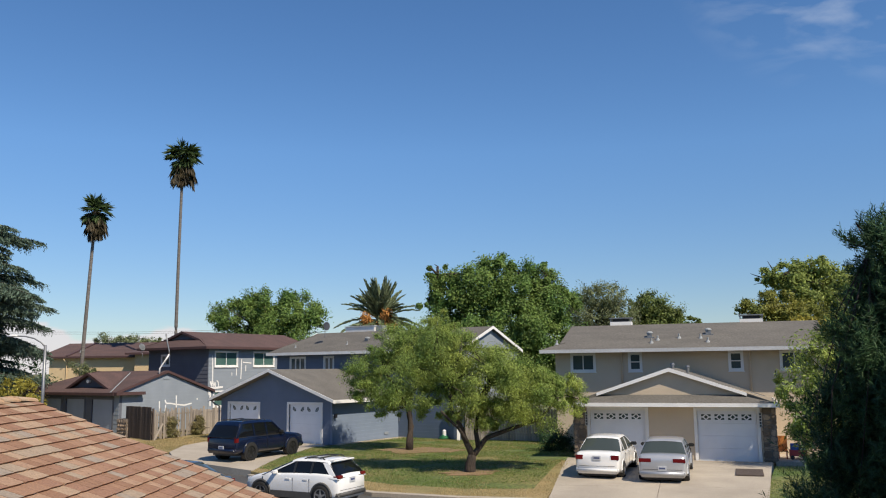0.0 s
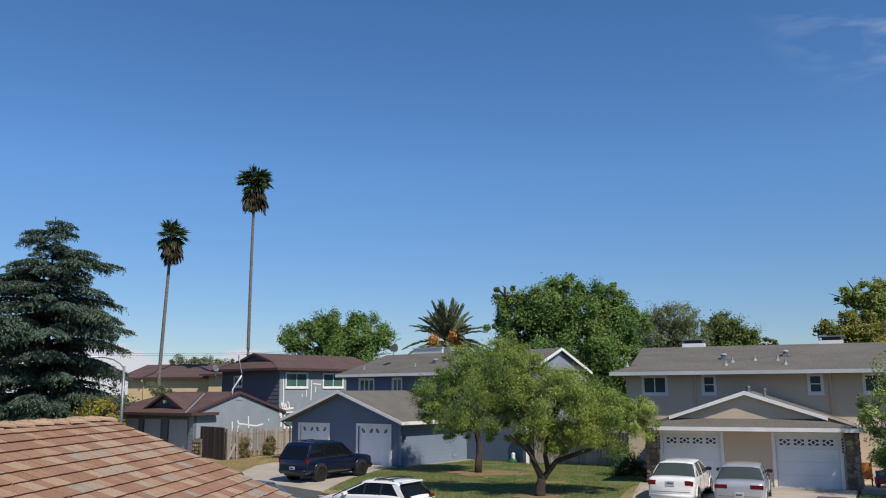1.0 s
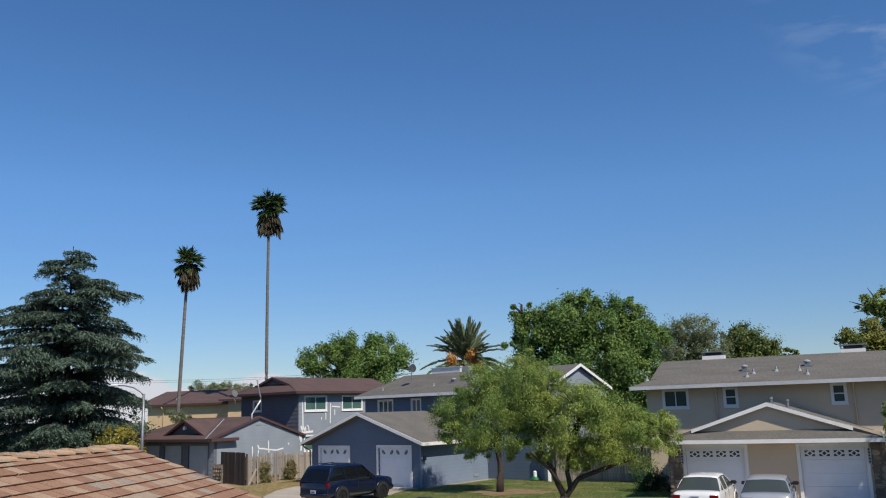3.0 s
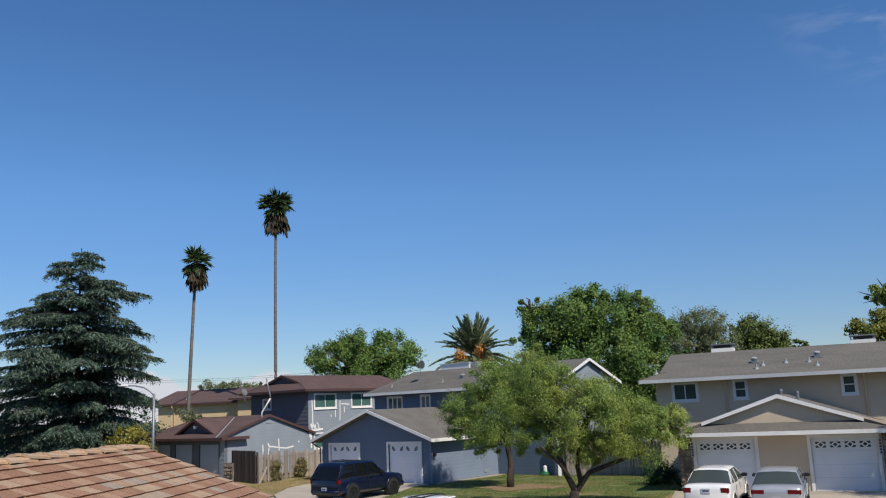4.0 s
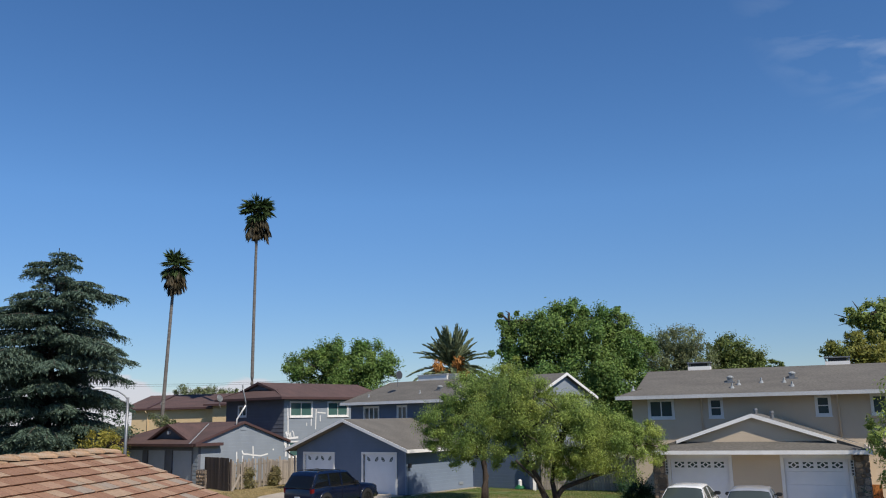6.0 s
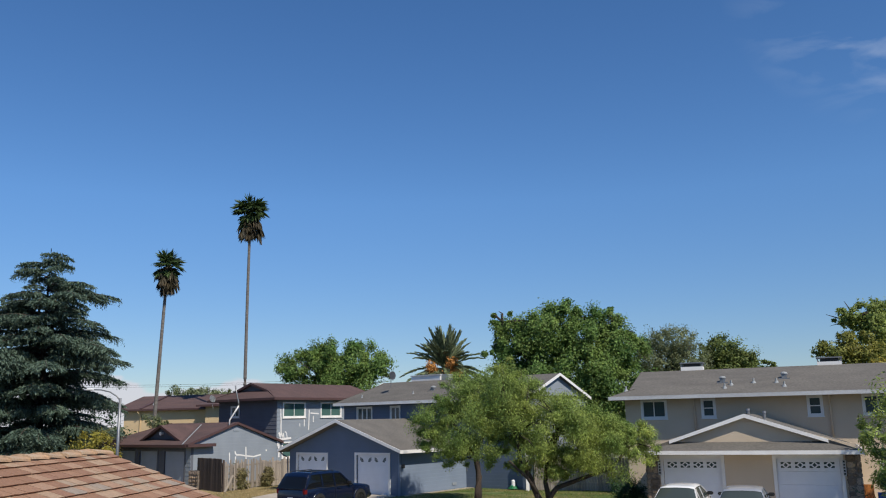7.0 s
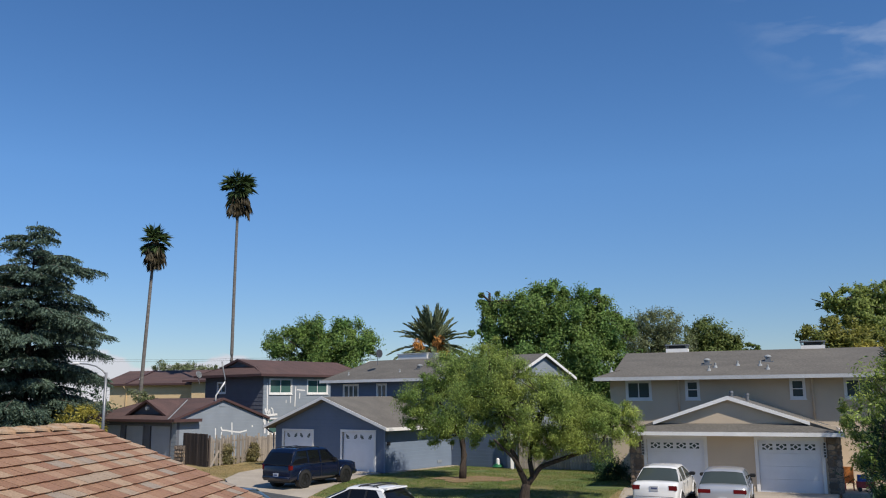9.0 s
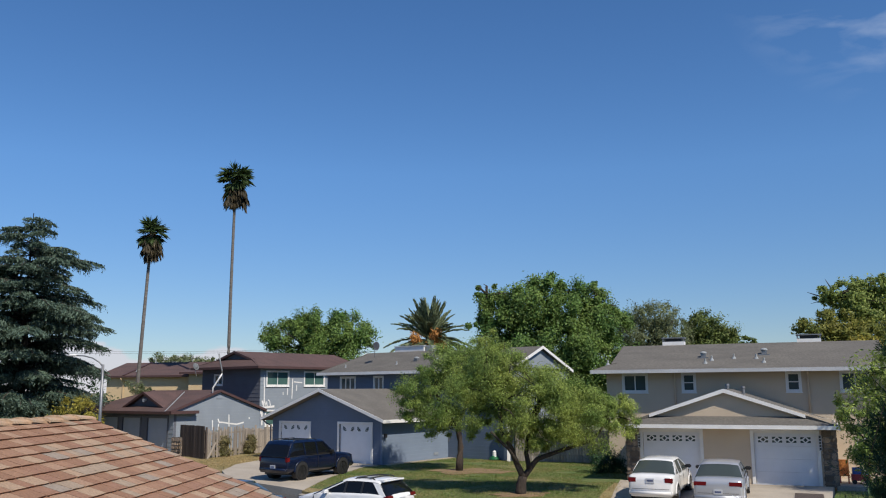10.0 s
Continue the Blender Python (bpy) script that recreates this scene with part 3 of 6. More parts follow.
NWIN = [(-9.0, 1.25, (0.33, 0.66), ()), (-5.98, 0.7, (0.5,), ())]
pierced(bm, "x", -10.3, 4.7, 0, 5.1, 6.0, 6.2, [(x, x + w, 4.05, 4.85) for x, w, *_ in NWIN])
box(bm, -10.3, -10.1, 6.2, 12.2, 0, 5.1)
box(bm, -10.3, 4.7, 12.2, 12.4, 0, 5.1)
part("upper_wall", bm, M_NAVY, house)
# End wall paler than the navy front: sunlight put into its colour.
part("end_wall", boxes((4.5, 4.7, 6.2, 12.2, 0, 5.1)), M_BLUEGREYLIT, house)
for x, w, bars, rows in NWIN:
    window(house, place(x, 6.0, 4.05), w, 0.8, bars, rows, mullion=0.09)
dutch_roof(house, -10.7, 5.0, 5.35, 12.6, 5.2, 6.6, M_GREYSHINGLE, M_WHITE, 3.2, 0, 1.3, 0, siding=M_BLUEGREYLIT)
for x, y, k in ((-8.9, 6.3, "pipe"), (-4.6, 6.6, "pipe"), (-3.4, 7.2, "box"), (-1.9, 7.4, "pipe")):
    roof_vent(house, x, y, 5.2 + (y - 5.35) * 0.386, k)
rbox = part("roof_box", boxes((-6.9, -4.35, 9.1, 9.9, 6.2, 6.94)), M_WHITE, house, "low white box on the roof ridge")
part("box_cap", boxes((-6.95, -4.3, 9.05, 9.95, 6.94, 7.0)), M_GUTTER, rbox)
part("box_vent", boxes((-4.25, -3.75, 9.2, 9.7, 6.2, 6.98)), M_CURTAIN, rbox)
part("side_door", boxes((0.0, 0.05, 6.5, 6.72, 0, 2.0)), M_WHITE, house)
bm = bmesh.new()
tube(bm, [(-9.35, -0.4, 2.3), (-9.3, -0.2, 2.1), (-9.0, -0.08, 1.95), (-8.96, -0.07, 0.1)], [0.045] * 4)
part("downpipe", bm, M_DARKGREY, house)
part("wall_lamp", boxes((0.0, 0.16, 0.12, 0.28, 1.45, 1.65)), M_BLACK, house)
part("vent_grille", boxes((0.0, 0.04, 4.6, 5.0, 0.25, 0.4)), M_BLUEGREYLIT, house)
bm = bmesh.new()
tube(bm, [(0.06, 6.0, 0.95), (0.06, 6.0, 1.5), (0.06, 6.15, 1.6), (0.06, 6.15, 1.3)], [0.03] * 4)
part("meter_pipe", bm, M_METAL, house)

# grey house with the brown roof
house = thing("house", FG, "two-storey grey house with brown shingle roof", "house")
# Walls coloured by light: left-facing ones darkened for shade, right-facing ones lightened for sun.
bm = bmesh.new()
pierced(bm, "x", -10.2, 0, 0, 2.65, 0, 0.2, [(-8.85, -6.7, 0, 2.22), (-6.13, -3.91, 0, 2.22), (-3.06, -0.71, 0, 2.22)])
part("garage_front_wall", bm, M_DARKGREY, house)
siding(house, "x", 0, -0.55, -0.01, 0.05, 2.6, [], M_BLUEGREYLIT, out=-1)
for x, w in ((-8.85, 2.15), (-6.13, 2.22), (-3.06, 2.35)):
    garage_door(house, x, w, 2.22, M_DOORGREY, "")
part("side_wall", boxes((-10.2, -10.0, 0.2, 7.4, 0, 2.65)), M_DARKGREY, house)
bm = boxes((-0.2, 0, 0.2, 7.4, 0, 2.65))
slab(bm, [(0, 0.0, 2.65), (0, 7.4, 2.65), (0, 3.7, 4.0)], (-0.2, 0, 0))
part("garage_gable", bm, M_BLUEGREYLIT, house)
part("gable_vent", boxes((0.0, 0.03, 3.45, 3.95, 3.5, 3.62)), M_BLUEGREYLIT, house)
dutch_roof(house, -11.2, 0.14, -0.55, 7.95, 2.68, 4.12, M_BROWNSHINGLE, M_BROWNTRIM, 4.2, 0, 3.0, 0, siding=M_BLUEGREYLIT, infill=(True, False))
bm = bmesh.new()
for s in (1, -1):
    slab(bm, [(-4.0, 0.2, 4.02), (-4.0 + s * 2.55, 0.2, 2.9), (-4.0 + s * 2.55, 0.6, 2.95), (-4.0, 3.6, 4.02)], (0, 0, -0.1))
dorm = part("dormer_roof", bm, M_BROWNSHINGLE, house)
bm = bmesh.new()
slab(bm, [(-6.2, 0.45, 2.85), (-1.8, 0.45, 2.85), (-4.0, 0.45, 3.9)], (0, 0.1, 0))
part("dormer_face", bm, M_DARKGREY, dorm)
bm = bmesh.new()
tube(bm, [(-4.0, 0.42, 3.45), (-4.0, 0.2, 3.42)], [0.1, 0.13], 10)
part("flood_lamp", bm, M_WHITE, dorm)
bm = bmesh.new()
for s in (1, -1):
    slab(bm, [(-4.0, 0.18, 4.03), (-4.0 + s * 2.6, 0.18, 2.9), (-4.0 + s * 2.6, 0.18, 2.74), (-4.0, 0.18, 3.85)], (0, -0.04, 0))
part("dormer_trim", bm, M_BROWNTRIM, dorm)
bm = bmesh.new()
slab(bm, [(-0.4, -0.5, 2.72), (-0.28, -0.5, 2.72), (-3.5, 3.3, 4.01), (-3.62, 3.3, 4.01)], (0, 0, -0.03))
part("flashing", bm, M_CURTAIN, house)
part("eave_return", boxes((-0.3, 0.45, -0.55, 1.7, 2.52, 2.72)), M_BROWNTRIM, house)
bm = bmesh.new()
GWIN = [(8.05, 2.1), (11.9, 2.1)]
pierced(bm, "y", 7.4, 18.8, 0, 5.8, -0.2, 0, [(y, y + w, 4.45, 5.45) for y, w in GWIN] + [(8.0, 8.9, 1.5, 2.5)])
part("long_wall", bm, M_BLUEGREYLIT, house)
siding(house, "y", 0, 7.43, 7.72, 0.1, 5.78, [], M_BLUEGREYLIT)
# Left-facing upper wall: its shade is in the darker siding colour.
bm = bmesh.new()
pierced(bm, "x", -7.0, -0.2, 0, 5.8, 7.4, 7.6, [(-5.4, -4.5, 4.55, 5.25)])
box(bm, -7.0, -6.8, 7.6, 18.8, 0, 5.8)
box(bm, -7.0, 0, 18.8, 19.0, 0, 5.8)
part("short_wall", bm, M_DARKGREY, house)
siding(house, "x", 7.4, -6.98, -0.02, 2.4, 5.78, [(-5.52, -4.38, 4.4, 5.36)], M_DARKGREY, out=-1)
for y, w in GWIN:
    window(house, place(0, y, 4.45) @ pose(0, 0, 0, 0, 0, 90), w, 1.0, glass=M_GLASSREFLECT)
window(house, place(0, 8.0, 1.5) @ pose(0, 0, 0, 0, 0, 90), 0.9, 1.0, (), glass=M_GLASSREFLECT)
window(house, place(-5.4, 7.4, 4.55), 0.9, 0.7)
dutch_roof(house, -7.6, 0.55, 6.7, 19.6, 5.85, 7.1, M_BROWNSHINGLE, M_BROWNTRIM, 2.0, 2.0, 1.0, 1.0, along="y", siding=M_DARKGREY)

# tan house
house = thing("house", FT, "two-storey tan stucco house with brown shingle roof", "house")
bm = boxes((0.3, 18, 0, 8.2, 0, 5.5))
part("wall", bm, M_TAN, house)
part("bay_wall", boxes((10.6, 16.5, -2.0, 0, 0, 5.75)), M_TAN, house)
dutch_roof(house, -0.6, 18.8, -0.45, 9.1, 5.55, 6.95, M_BROWNSHINGLE, M_BROWNTRIM, 0, 0, 0, 0, siding=M_TAN)
bm = bmesh.new()
slab(bm, [(9.9, -2.5, 5.78), (17.1, -2.5, 5.78), (16.6, 2.2, 6.38), (8.6, 1.2, 6.12)], (0, 0, -0.16))
broof = part("bay_roof", bm, M_BROWNSHINGLE, house)
part("fascia_board", boxes((9.9, 17.1, -2.54, -2.5, 5.6, 5.79)), M_BROWNTRIM, broof)
bm = bmesh.new()
slab(bm, [(2.3, -0.4, 5.60), (2.55, -0.4, 5.60), (2.55, 4.2, 6.98), (2.3, 4.2, 6.98)], (0, 0, 0.05))
part("roof_valley", bm, M_BROWNTRIM, house)
roof_vent(house, 2.9, 1.0, 5.98, "pipe")
gutter_pipe(house, 2.2, 0, 0, 5.3, M_TAN)

# ---- plants ----
M_FRESH = leafy("fresh_leaf", (0.37, 0.43, 0.105), (0.18, 0.27, 0.066), 0.42)
M_FRESH2 = leafy("fresh_leaf_second", (0.32, 0.40, 0.10), (0.165, 0.255, 0.066), 0.42)
M_DEEP = leafy("deep_leaf", (0.115, 0.215, 0.055), (0.19, 0.27, 0.066), 0.38)
M_OLIVE = leafy("olive_leaf", (0.216, 0.248, 0.120), (0.160, 0.188, 0.092), 0.35)
M_MIDLEAF = leafy("mid_leaf", (0.128, 0.180, 0.049), (0.158, 0.195, 0.053), 0.36)
M_YELLOWLEAF = leafy("yellow_leaf", (0.306, 0.357, 0.093), (0.204, 0.264, 0.072), 0.40)
M_ROUNDLEAF = leafy("round_leaf", (0.17, 0.20, 0.045), (0.26, 0.25, 0.055), 0.4)
M_ORANGELEAF = leafy("orange_leaf", (0.42, 0.35, 0.065), (0.29, 0.27, 0.05), 0.4)
M_NEEDLE = leafy("podocarp_leaf", (0.030, 0.072, 0.030), (0.050, 0.108, 0.040), 0.25, 0.5, 1.5)
M_CEDAR = leafy("cedar_needle", (0.125, 0.178, 0.128), (0.085, 0.130, 0.095), 0.28, 0.4, 0.5)
M_PALM = leafy("palm_leaf", (0.05, 0.085, 0.025), (0.04, 0.065, 0.022), 0.2)
M_DEAD = leafy("dead_frond", (0.095, 0.072, 0.042), (0.03, 0.03, 0.016), 0.15, 0.8, 2.5)
M_DATE = leafy("date_leaf", (0.20, 0.24, 0.13), (0.13, 0.165, 0.09), 0.3)
M_DRYLEAF = leafy("dry_leaf", (0.26, 0.21, 0.10), (0.17, 0.17, 0.07), 0.35)
M_FRUIT = leafy("date_stalk", (0.55, 0.27, 0.075), (0.42, 0.2, 0.06), 0.3)


def leaves(name, pos, size, aspect, mat, parent, rng, hang=0.0, axis=None, label="", face=None):
    """One mesh of many small folded leaves: pos (n, 3), size (n), hang: how far the leaves point down, face: the way their upper sides look."""
    n = len(pos)
    a = rng.normal(size=(n, 3)) if axis is None else axis + 0.45 * rng.normal(size=(n, 3))
    a[:, 2] -= hang * 1.6
    g = rng.normal(size=(n, 3))
    if face is not None:
        g = face + 0.62 * g + np.array((0, 0, 0.25))
        g /= np.linalg.norm(g, axis=1)[:, None]
        a -= g * np.sum(a * g, 1)[:, None] * 0.9
    a /= np.linalg.norm(a, axis=1)[:, None] + 1e-9
    b = np.cross(g, a)
    b /= np.linalg.norm(b, axis=1)[:, None] + 1e-9
    c = -np.cross(a, b)
    s = size[:, None]
    verts = np.stack([pos - a * s, pos + b * s * aspect + c * s * aspect * 0.3, pos + a * s, pos - b * s * aspect + c * s * aspect * 0.3], 1).reshape(-1, 3)
    me = bpy.data.meshes.new(name)
    me.vertices.add(4 * n)
    me.vertices.foreach_set("co", verts.ravel())
    me.loops.add(4 * n)
    me.loops.foreach_set("vertex_index", np.arange(4 * n))
    me.polygons.add(n)
    me.polygons.foreach_set("loop_start", np.arange(0, 4 * n, 4))
    me.polygons.foreach_set("loop_total", np.full(n, 4))
    me.update(calc_edges=True)
    me.materials.append(mat)
    ob = new(name, me)
    ob.parent = parent
    if label:
        ob["label"] = label
    return ob


def crown_points(blobs, y, depth, n, rng, clump=0.2, spray=0.55, fill=0.5, per=90, lift=0.5):
    """Leaf places in clumps over ellipsoids (x, z, half width, half height), at depth y; depth: half thickness as a share of the width."""
    area = np.array([rx * rz for _, _, rx, rz in blobs])
    out, ways = [], []
    for (x, z, rx, rz), share in zip(blobs, area / area.sum()):
        k = max(6, int(share * n / per))
        ry = max(rx * depth, 0.3)
        d = rng.normal(size=(k, 3))
        d /= np.linalg.norm(d, axis=1)[:, None]
        r = fill + (1.02 - fill) * rng.random((k, 1)) ** 0.6
        far = rng.random(k) < 0.3
        r[far] *= 1.0 + 0.28 * rng.random((int(far.sum()), 1))
        centres = np.array([x, y, z]) + d * r * np.array([rx, ry, rz])
        m = int(share * n)
        pick = rng.integers(0, k, m)
        sig = clump * (rx * rz) ** 0.5
        scale = sig * (0.5 + rng.random((k, 1)))[pick]
        off = np.clip(rng.normal(size=(m, 3)), -2.2, 2.2)
        spray_way = d * 0.7 + rng.normal(size=(k, 3)) * 0.5 + np.array((0, 0, lift))
        off += spray_way[pick] * (1.6 * rng.random((m, 1)) ** 1.3 - 0.3)
        out.append(centres[pick] + off * scale * np.array([1, 1, spray]))
        way = d[pick] * 0.75 + off * 0.55
        ways.append(way / (np.linalg.norm(way, axis=1)[:, None] + 1e-9))
    return np.concatenate(out), np.concatenate(ways)


def tree(name, base, limbs, blobs, y, depth, n, size, mat, label, seed, aspect=0.38, hang=0.0, clump=0.2, spray=0.7, twigs=10, trunk_r=0.2, fill=0.5, per=90, leafless=False):
    rng = np.random.default_rng(seed)
    t = thing(name, place(*base), label, "tree")
    inv = Vector(base)
    bm = bmesh.new()
    for pts, r0, r1 in limbs:
        p = [Vector(q) - inv for q in pts]
        fine = []
        for i in range(len(p) - 1):
            for s in (0, 0.5):
                q = p[i].lerp(p[i + 1], s)
                if 0 < s:
                    q = q + Vector(rng.normal(size=3)) * 0.05 * (p[i + 1] - p[i]).length * 0.6
                fine.append(q)
        fine.append(p[-1])
        k = len(fine) - 1
        tube(bm, fine, [r0 + (r1 - r0) * i / k for i in range(k + 1)], 9)
    part("trunk", bm, M_BARK, t, smooth=True)
    bm = bmesh.new()
    ends = [Vector(l[0][-1]) - inv for l in limbs]
    for x, z, rx, rz in blobs:
        c = Vector((x, y, z)) - inv
        start = min(ends, key=lambda e: (e - c).length)
        for _ in range(max(1, twigs // len(blobs) + 1)):
            tip = c + Vector((rng.normal() * rx * 0.6, rng.normal() * rx * depth * 0.6, rng.normal() * rz * 0.6))
            mid = start.lerp(tip, 0.5) + Vector((rng.normal() * 0.2, rng.normal() * 0.2, rng.random() * 0.3))
            tube(bm, [start, start.lerp(mid, 0.6), mid, tip], [trunk_r * 0.28, trunk_r * 0.2, trunk_r * 0.15, trunk_r * 0.04], 5)
    tagged(part("twig_mass", bm, M_BARK, t, smooth=True), "", "", "", "stuff")
    pos, way = crown_points(blobs, y, depth, n, rng, clump * (0.85 if hang < 0.4 else 1.0), spray, fill, per, 0.5 - 1.4 * max(0.0, hang))
    if leafless:
        return t
    leaves("crown", pos - np.array(base), size * (0.6 + 0.8 * rng.random(n + 50))[:len(pos)], aspect, mat, t, rng, hang, face=way)
    return t


# two shade trees on the lawn
FRONT = [(0.1, 5.1, 1.25, 0.95), (1.8, 4.15, 1.5, 0.85), (-0.44, 4.13, 1.40, 1.05), (1.51, 3.65, 2.21, 1.28), (3.45, 3.55, 1.45, 0.85), (4.95, 3.12, 0.98, 0.84),
         (3.33, 2.77, 1.86, 0.98), (1.15, 2.48, 1.40, 0.74), (-0.22, 2.65, 1.05, 0.74), (2.29, 2.11, 1.16, 0.51), (-0.12, 5.95, 0.62, 0.5)]
tree("shade_tree", (1.05, 34.8, -0.12), [
    ([(1.05, 34.8, -0.2), (1.07, 34.8, 0.3), (1.15, 34.8, 0.62)], 0.24, 0.17), ([(1.15, 34.8, 0.55), (0.93, 34.75, 1.07), (0.75, 34.7, 1.63), (0.35, 34.6, 2.3), (0.2, 34.7, 3.4)], 0.14, 0.06),
    ([(1.15, 34.8, 0.55), (1.47, 34.85, 0.95), (1.75, 34.9, 1.28), (2.74, 35.0, 1.61), (3.9, 35.2, 1.95), (4.6, 35.3, 2.7)], 0.13, 0.05),
    ([(1.40, 34.8, 0.9), (1.30, 34.9, 1.5), (1.37, 35.0, 2.1), (1.9, 35.1, 3.4)], 0.11, 0.05), ([(1.0, 34.8, 1.0), (0.6, 34.3, 1.7), (-0.1, 34.0, 2.4)], 0.08, 0.04)],
     FRONT, 34.9, 0.85, 150000, 0.047, M_FRESH, "multi-stemmed shade tree with fine drooping green leaves", 11, 0.28, 0.6, 0.13, 0.8, 30, 0.22, fill=0.3, per=340)
SECOND = [(-2.42, 5.25, 1.45, 0.96), (-3.86, 4.03, 1.11, 1.11), (-2.13, 3.65, 1.75, 1.31), (-4.09, 3.04, 0.81, 0.64), (-1.26, 4.95, 1.45, 1.31), (-2.71, 2.32, 1.22, 0.58),
          (-0.33, 5.52, 1.05, 0.87)]
tree("shade_tree", (-1.75, 43.6, -0.05), [([(-1.75, 43.6, -0.1), (-1.66, 43.6, 1.18), (-1.8, 43.6, 2.17)], 0.2, 0.13), ([(-1.8, 43.6, 2.1), (-2.5, 43.5, 3.2), (-3.0, 43.5, 4.0)], 0.11, 0.05),
     ([(-1.8, 43.6, 2.1), (-1.3, 43.7, 3.3), (-1.0, 43.8, 4.4)], 0.1, 0.05)],
     SECOND, 43.6, 0.9, 80000, 0.052, M_FRESH2, "single-stemmed shade tree with fine green leaves", 12, 0.28, 0.6, 0.14, 0.8, 20, 0.2, fill=0.3, per=260)
# trees behind the houses
BEHIND = [(-20.61, 9.37, 2.84, 1.36), (-17.79, 10.31, 2.56, 1.59), (-14.37, 9.99, 2.27, 1.59), (-16.06, 8.88, 3.41, 1.14), (-22.02, 9.16, 1.59, 0.68), (-12.65, 8.39, 1.14, 0.51), (-19.50, 10.84, 1.42, 0.80),
          (-17, 6.5, 4.5, 2.2)]
tree("broadleaf_tree", (-17, 85, -0.4), [([(-17, 85, -0.5), (-17, 85, 4), (-17, 85, 7)], 0.4, 0.22)], BEHIND, 85, 0.8, 52000, 0.12, M_DEEP, "broad dark green tree behind a roof", 13, 0.5, 0.0, 0.17, 1.0, 16, 0.35, fill=0.5, per=260)
BIG = [(0.72, 9.52, 1.58, 1.33), (-0.35, 11.12, 0.66, 0.70), (2.80, 9.92, 1.99, 1.58), (4.28, 11.08, 1.41, 1.16), (6.12, 9.47, 2.28, 1.87), (7.31, 10.29, 1.37, 1.16), (4.83, 7.20, 3.32, 2.07), (1.94, 7.77, 2.49, 1.66),
       (8.59, 8.61, 1.58, 1.49), (7.49, 6.15, 2.49, 1.66), (-1.03, 8.83, 0.91, 0.46), (5.5, 4.2, 3.2, 2.0)]
tree("broadleaf_tree", (4.5, 62, -0.4), [([(4.5, 62, -0.5), (4.4, 62, 3), (4.5, 62, 5.5)], 0.45, 0.28), ([(4.5, 62, 5), (2.0, 62, 7.5), (0.5, 62, 9.5), (-0.3, 62, 10.9)], 0.2, 0.06), ([(4.5, 62, 5), (6.5, 62, 7.5), (7.3, 62, 10)], 0.2, 0.07)],
     BIG, 62, 0.75, 130000, 0.095, M_DEEP, "large leafy green tree towering over the roofs", 14, 0.5, 0.0, 0.16, 1.0, 40, 0.4, fill=0.5, per=300)
OLIVE = [(13.23, 9.73, 1.97, 1.12), (12.01, 8.24, 1.87, 1.40), (14.44, 8.22, 1.68, 1.17), (13, 6, 2.4, 1.6)]
tree("olive_tree", (13, 70, -0.4), [([(13, 70, -0.5), (13.1, 70, 3), (13, 70, 6.5)], 0.35, 0.2)], OLIVE, 70, 0.9, 34000, 0.10, M_OLIVE, "grey-green olive-like tree behind the roof", 15, 0.3, 0.2, 0.18, 0.9, 16, 0.3)
MID = [(18.41, 9.24, 1.40, 1.10), (19.62, 8.38, 1.76, 0.80), (21.60, 7.96, 1.25, 0.35), (17.11, 8.25, 1.30, 0.90), (19, 6.6, 2.5, 1.3)]
tree("broadleaf_tree", (18.8, 75, -0.4), [([(18.8, 75, -0.5), (18.8, 75, 3), (18.7, 75, 7)], 0.35, 0.2)], MID, 75, 0.9, 32000, 0.11, M_MIDLEAF, "rounded green tree behind the roof ridge", 16, 0.45, 0.1, 0.18, 0.9, 12, 0.3)
YELLOW = [(22.84, 9.87, 1.69, 0.96), (24.43, 10.38, 1.18, 0.74), (21.35, 9.74, 0.74, 0.33), (23.69, 8.86, 1.84, 1.03), (25.66, 9.10, 1.47, 1.40), (26.39, 7.91, 1.84, 1.47), (25.5, 6, 2.5, 1.6)]
tree("broadleaf_tree", (24.5, 55, -0.4), [([(24.5, 55, -0.5), (24.5, 55, 3), (24.3, 55, 6.5)], 0.35, 0.2), ([(24.3, 55, 6.2), (23.4, 55, 8.5), (21.9, 55, 9.6)], 0.14, 0.05)],
     YELLOW, 55, 0.9, 34000, 0.115, M_YELLOWLEAF, "tall yellow-green tree with open branching", 17, 0.45, 0.2, 0.15, 0.8, 24, 0.3)
ROUND = [(19.91, 7.58, 1.06, 0.71), (21.11, 7.89, 1.06, 0.85), (22.19, 7.10, 1.77, 0.71), (21.2, 5.6, 2.2, 1.6)]
tree("round_tree", (21.2, 53, -0.4), [([(21.2, 53, -0.5), (21.2, 53, 3), (21.2, 53, 6)], 0.25, 0.15)], ROUND, 53, 0.9, 16000, 0.11, M_ROUNDLEAF, "dense rounded dark olive tree", 18, 0.45, 0.1, 0.2, 0.9, 10, 0.25, fill=0.7)
ORANGE = [(21.56, 6.35, 1.17, 0.40), (22.59, 5.91, 0.84, 0.60), (20.63, 6.49, 0.60, 0.23), (21.8, 4.8, 1.5, 1.2)]
tree("flowering_shrub", (21.7, 50, -0.4), [([(21.7, 50, -0.5), (21.7, 50, 3), (21.7, 50, 5)], 0.14, 0.08)], ORANGE, 50, 0.9, 9000, 0.09, M_ORANGELEAF, "tall golden yellow shrub behind the roof", 19, 0.45, 0.1, 0.18, 0.9, 10, 0.15)
LIGHT = [(9.78, 3.34, 0.58, 0.45), (10.58, 3.92, 0.72, 0.72), (10.17, 2.59, 0.67, 0.64), (11.19, 4.70, 0.64, 0.64), (10.43, 1.82, 0.58, 0.72), (11.0, 2.8, 0.8, 1.0)]
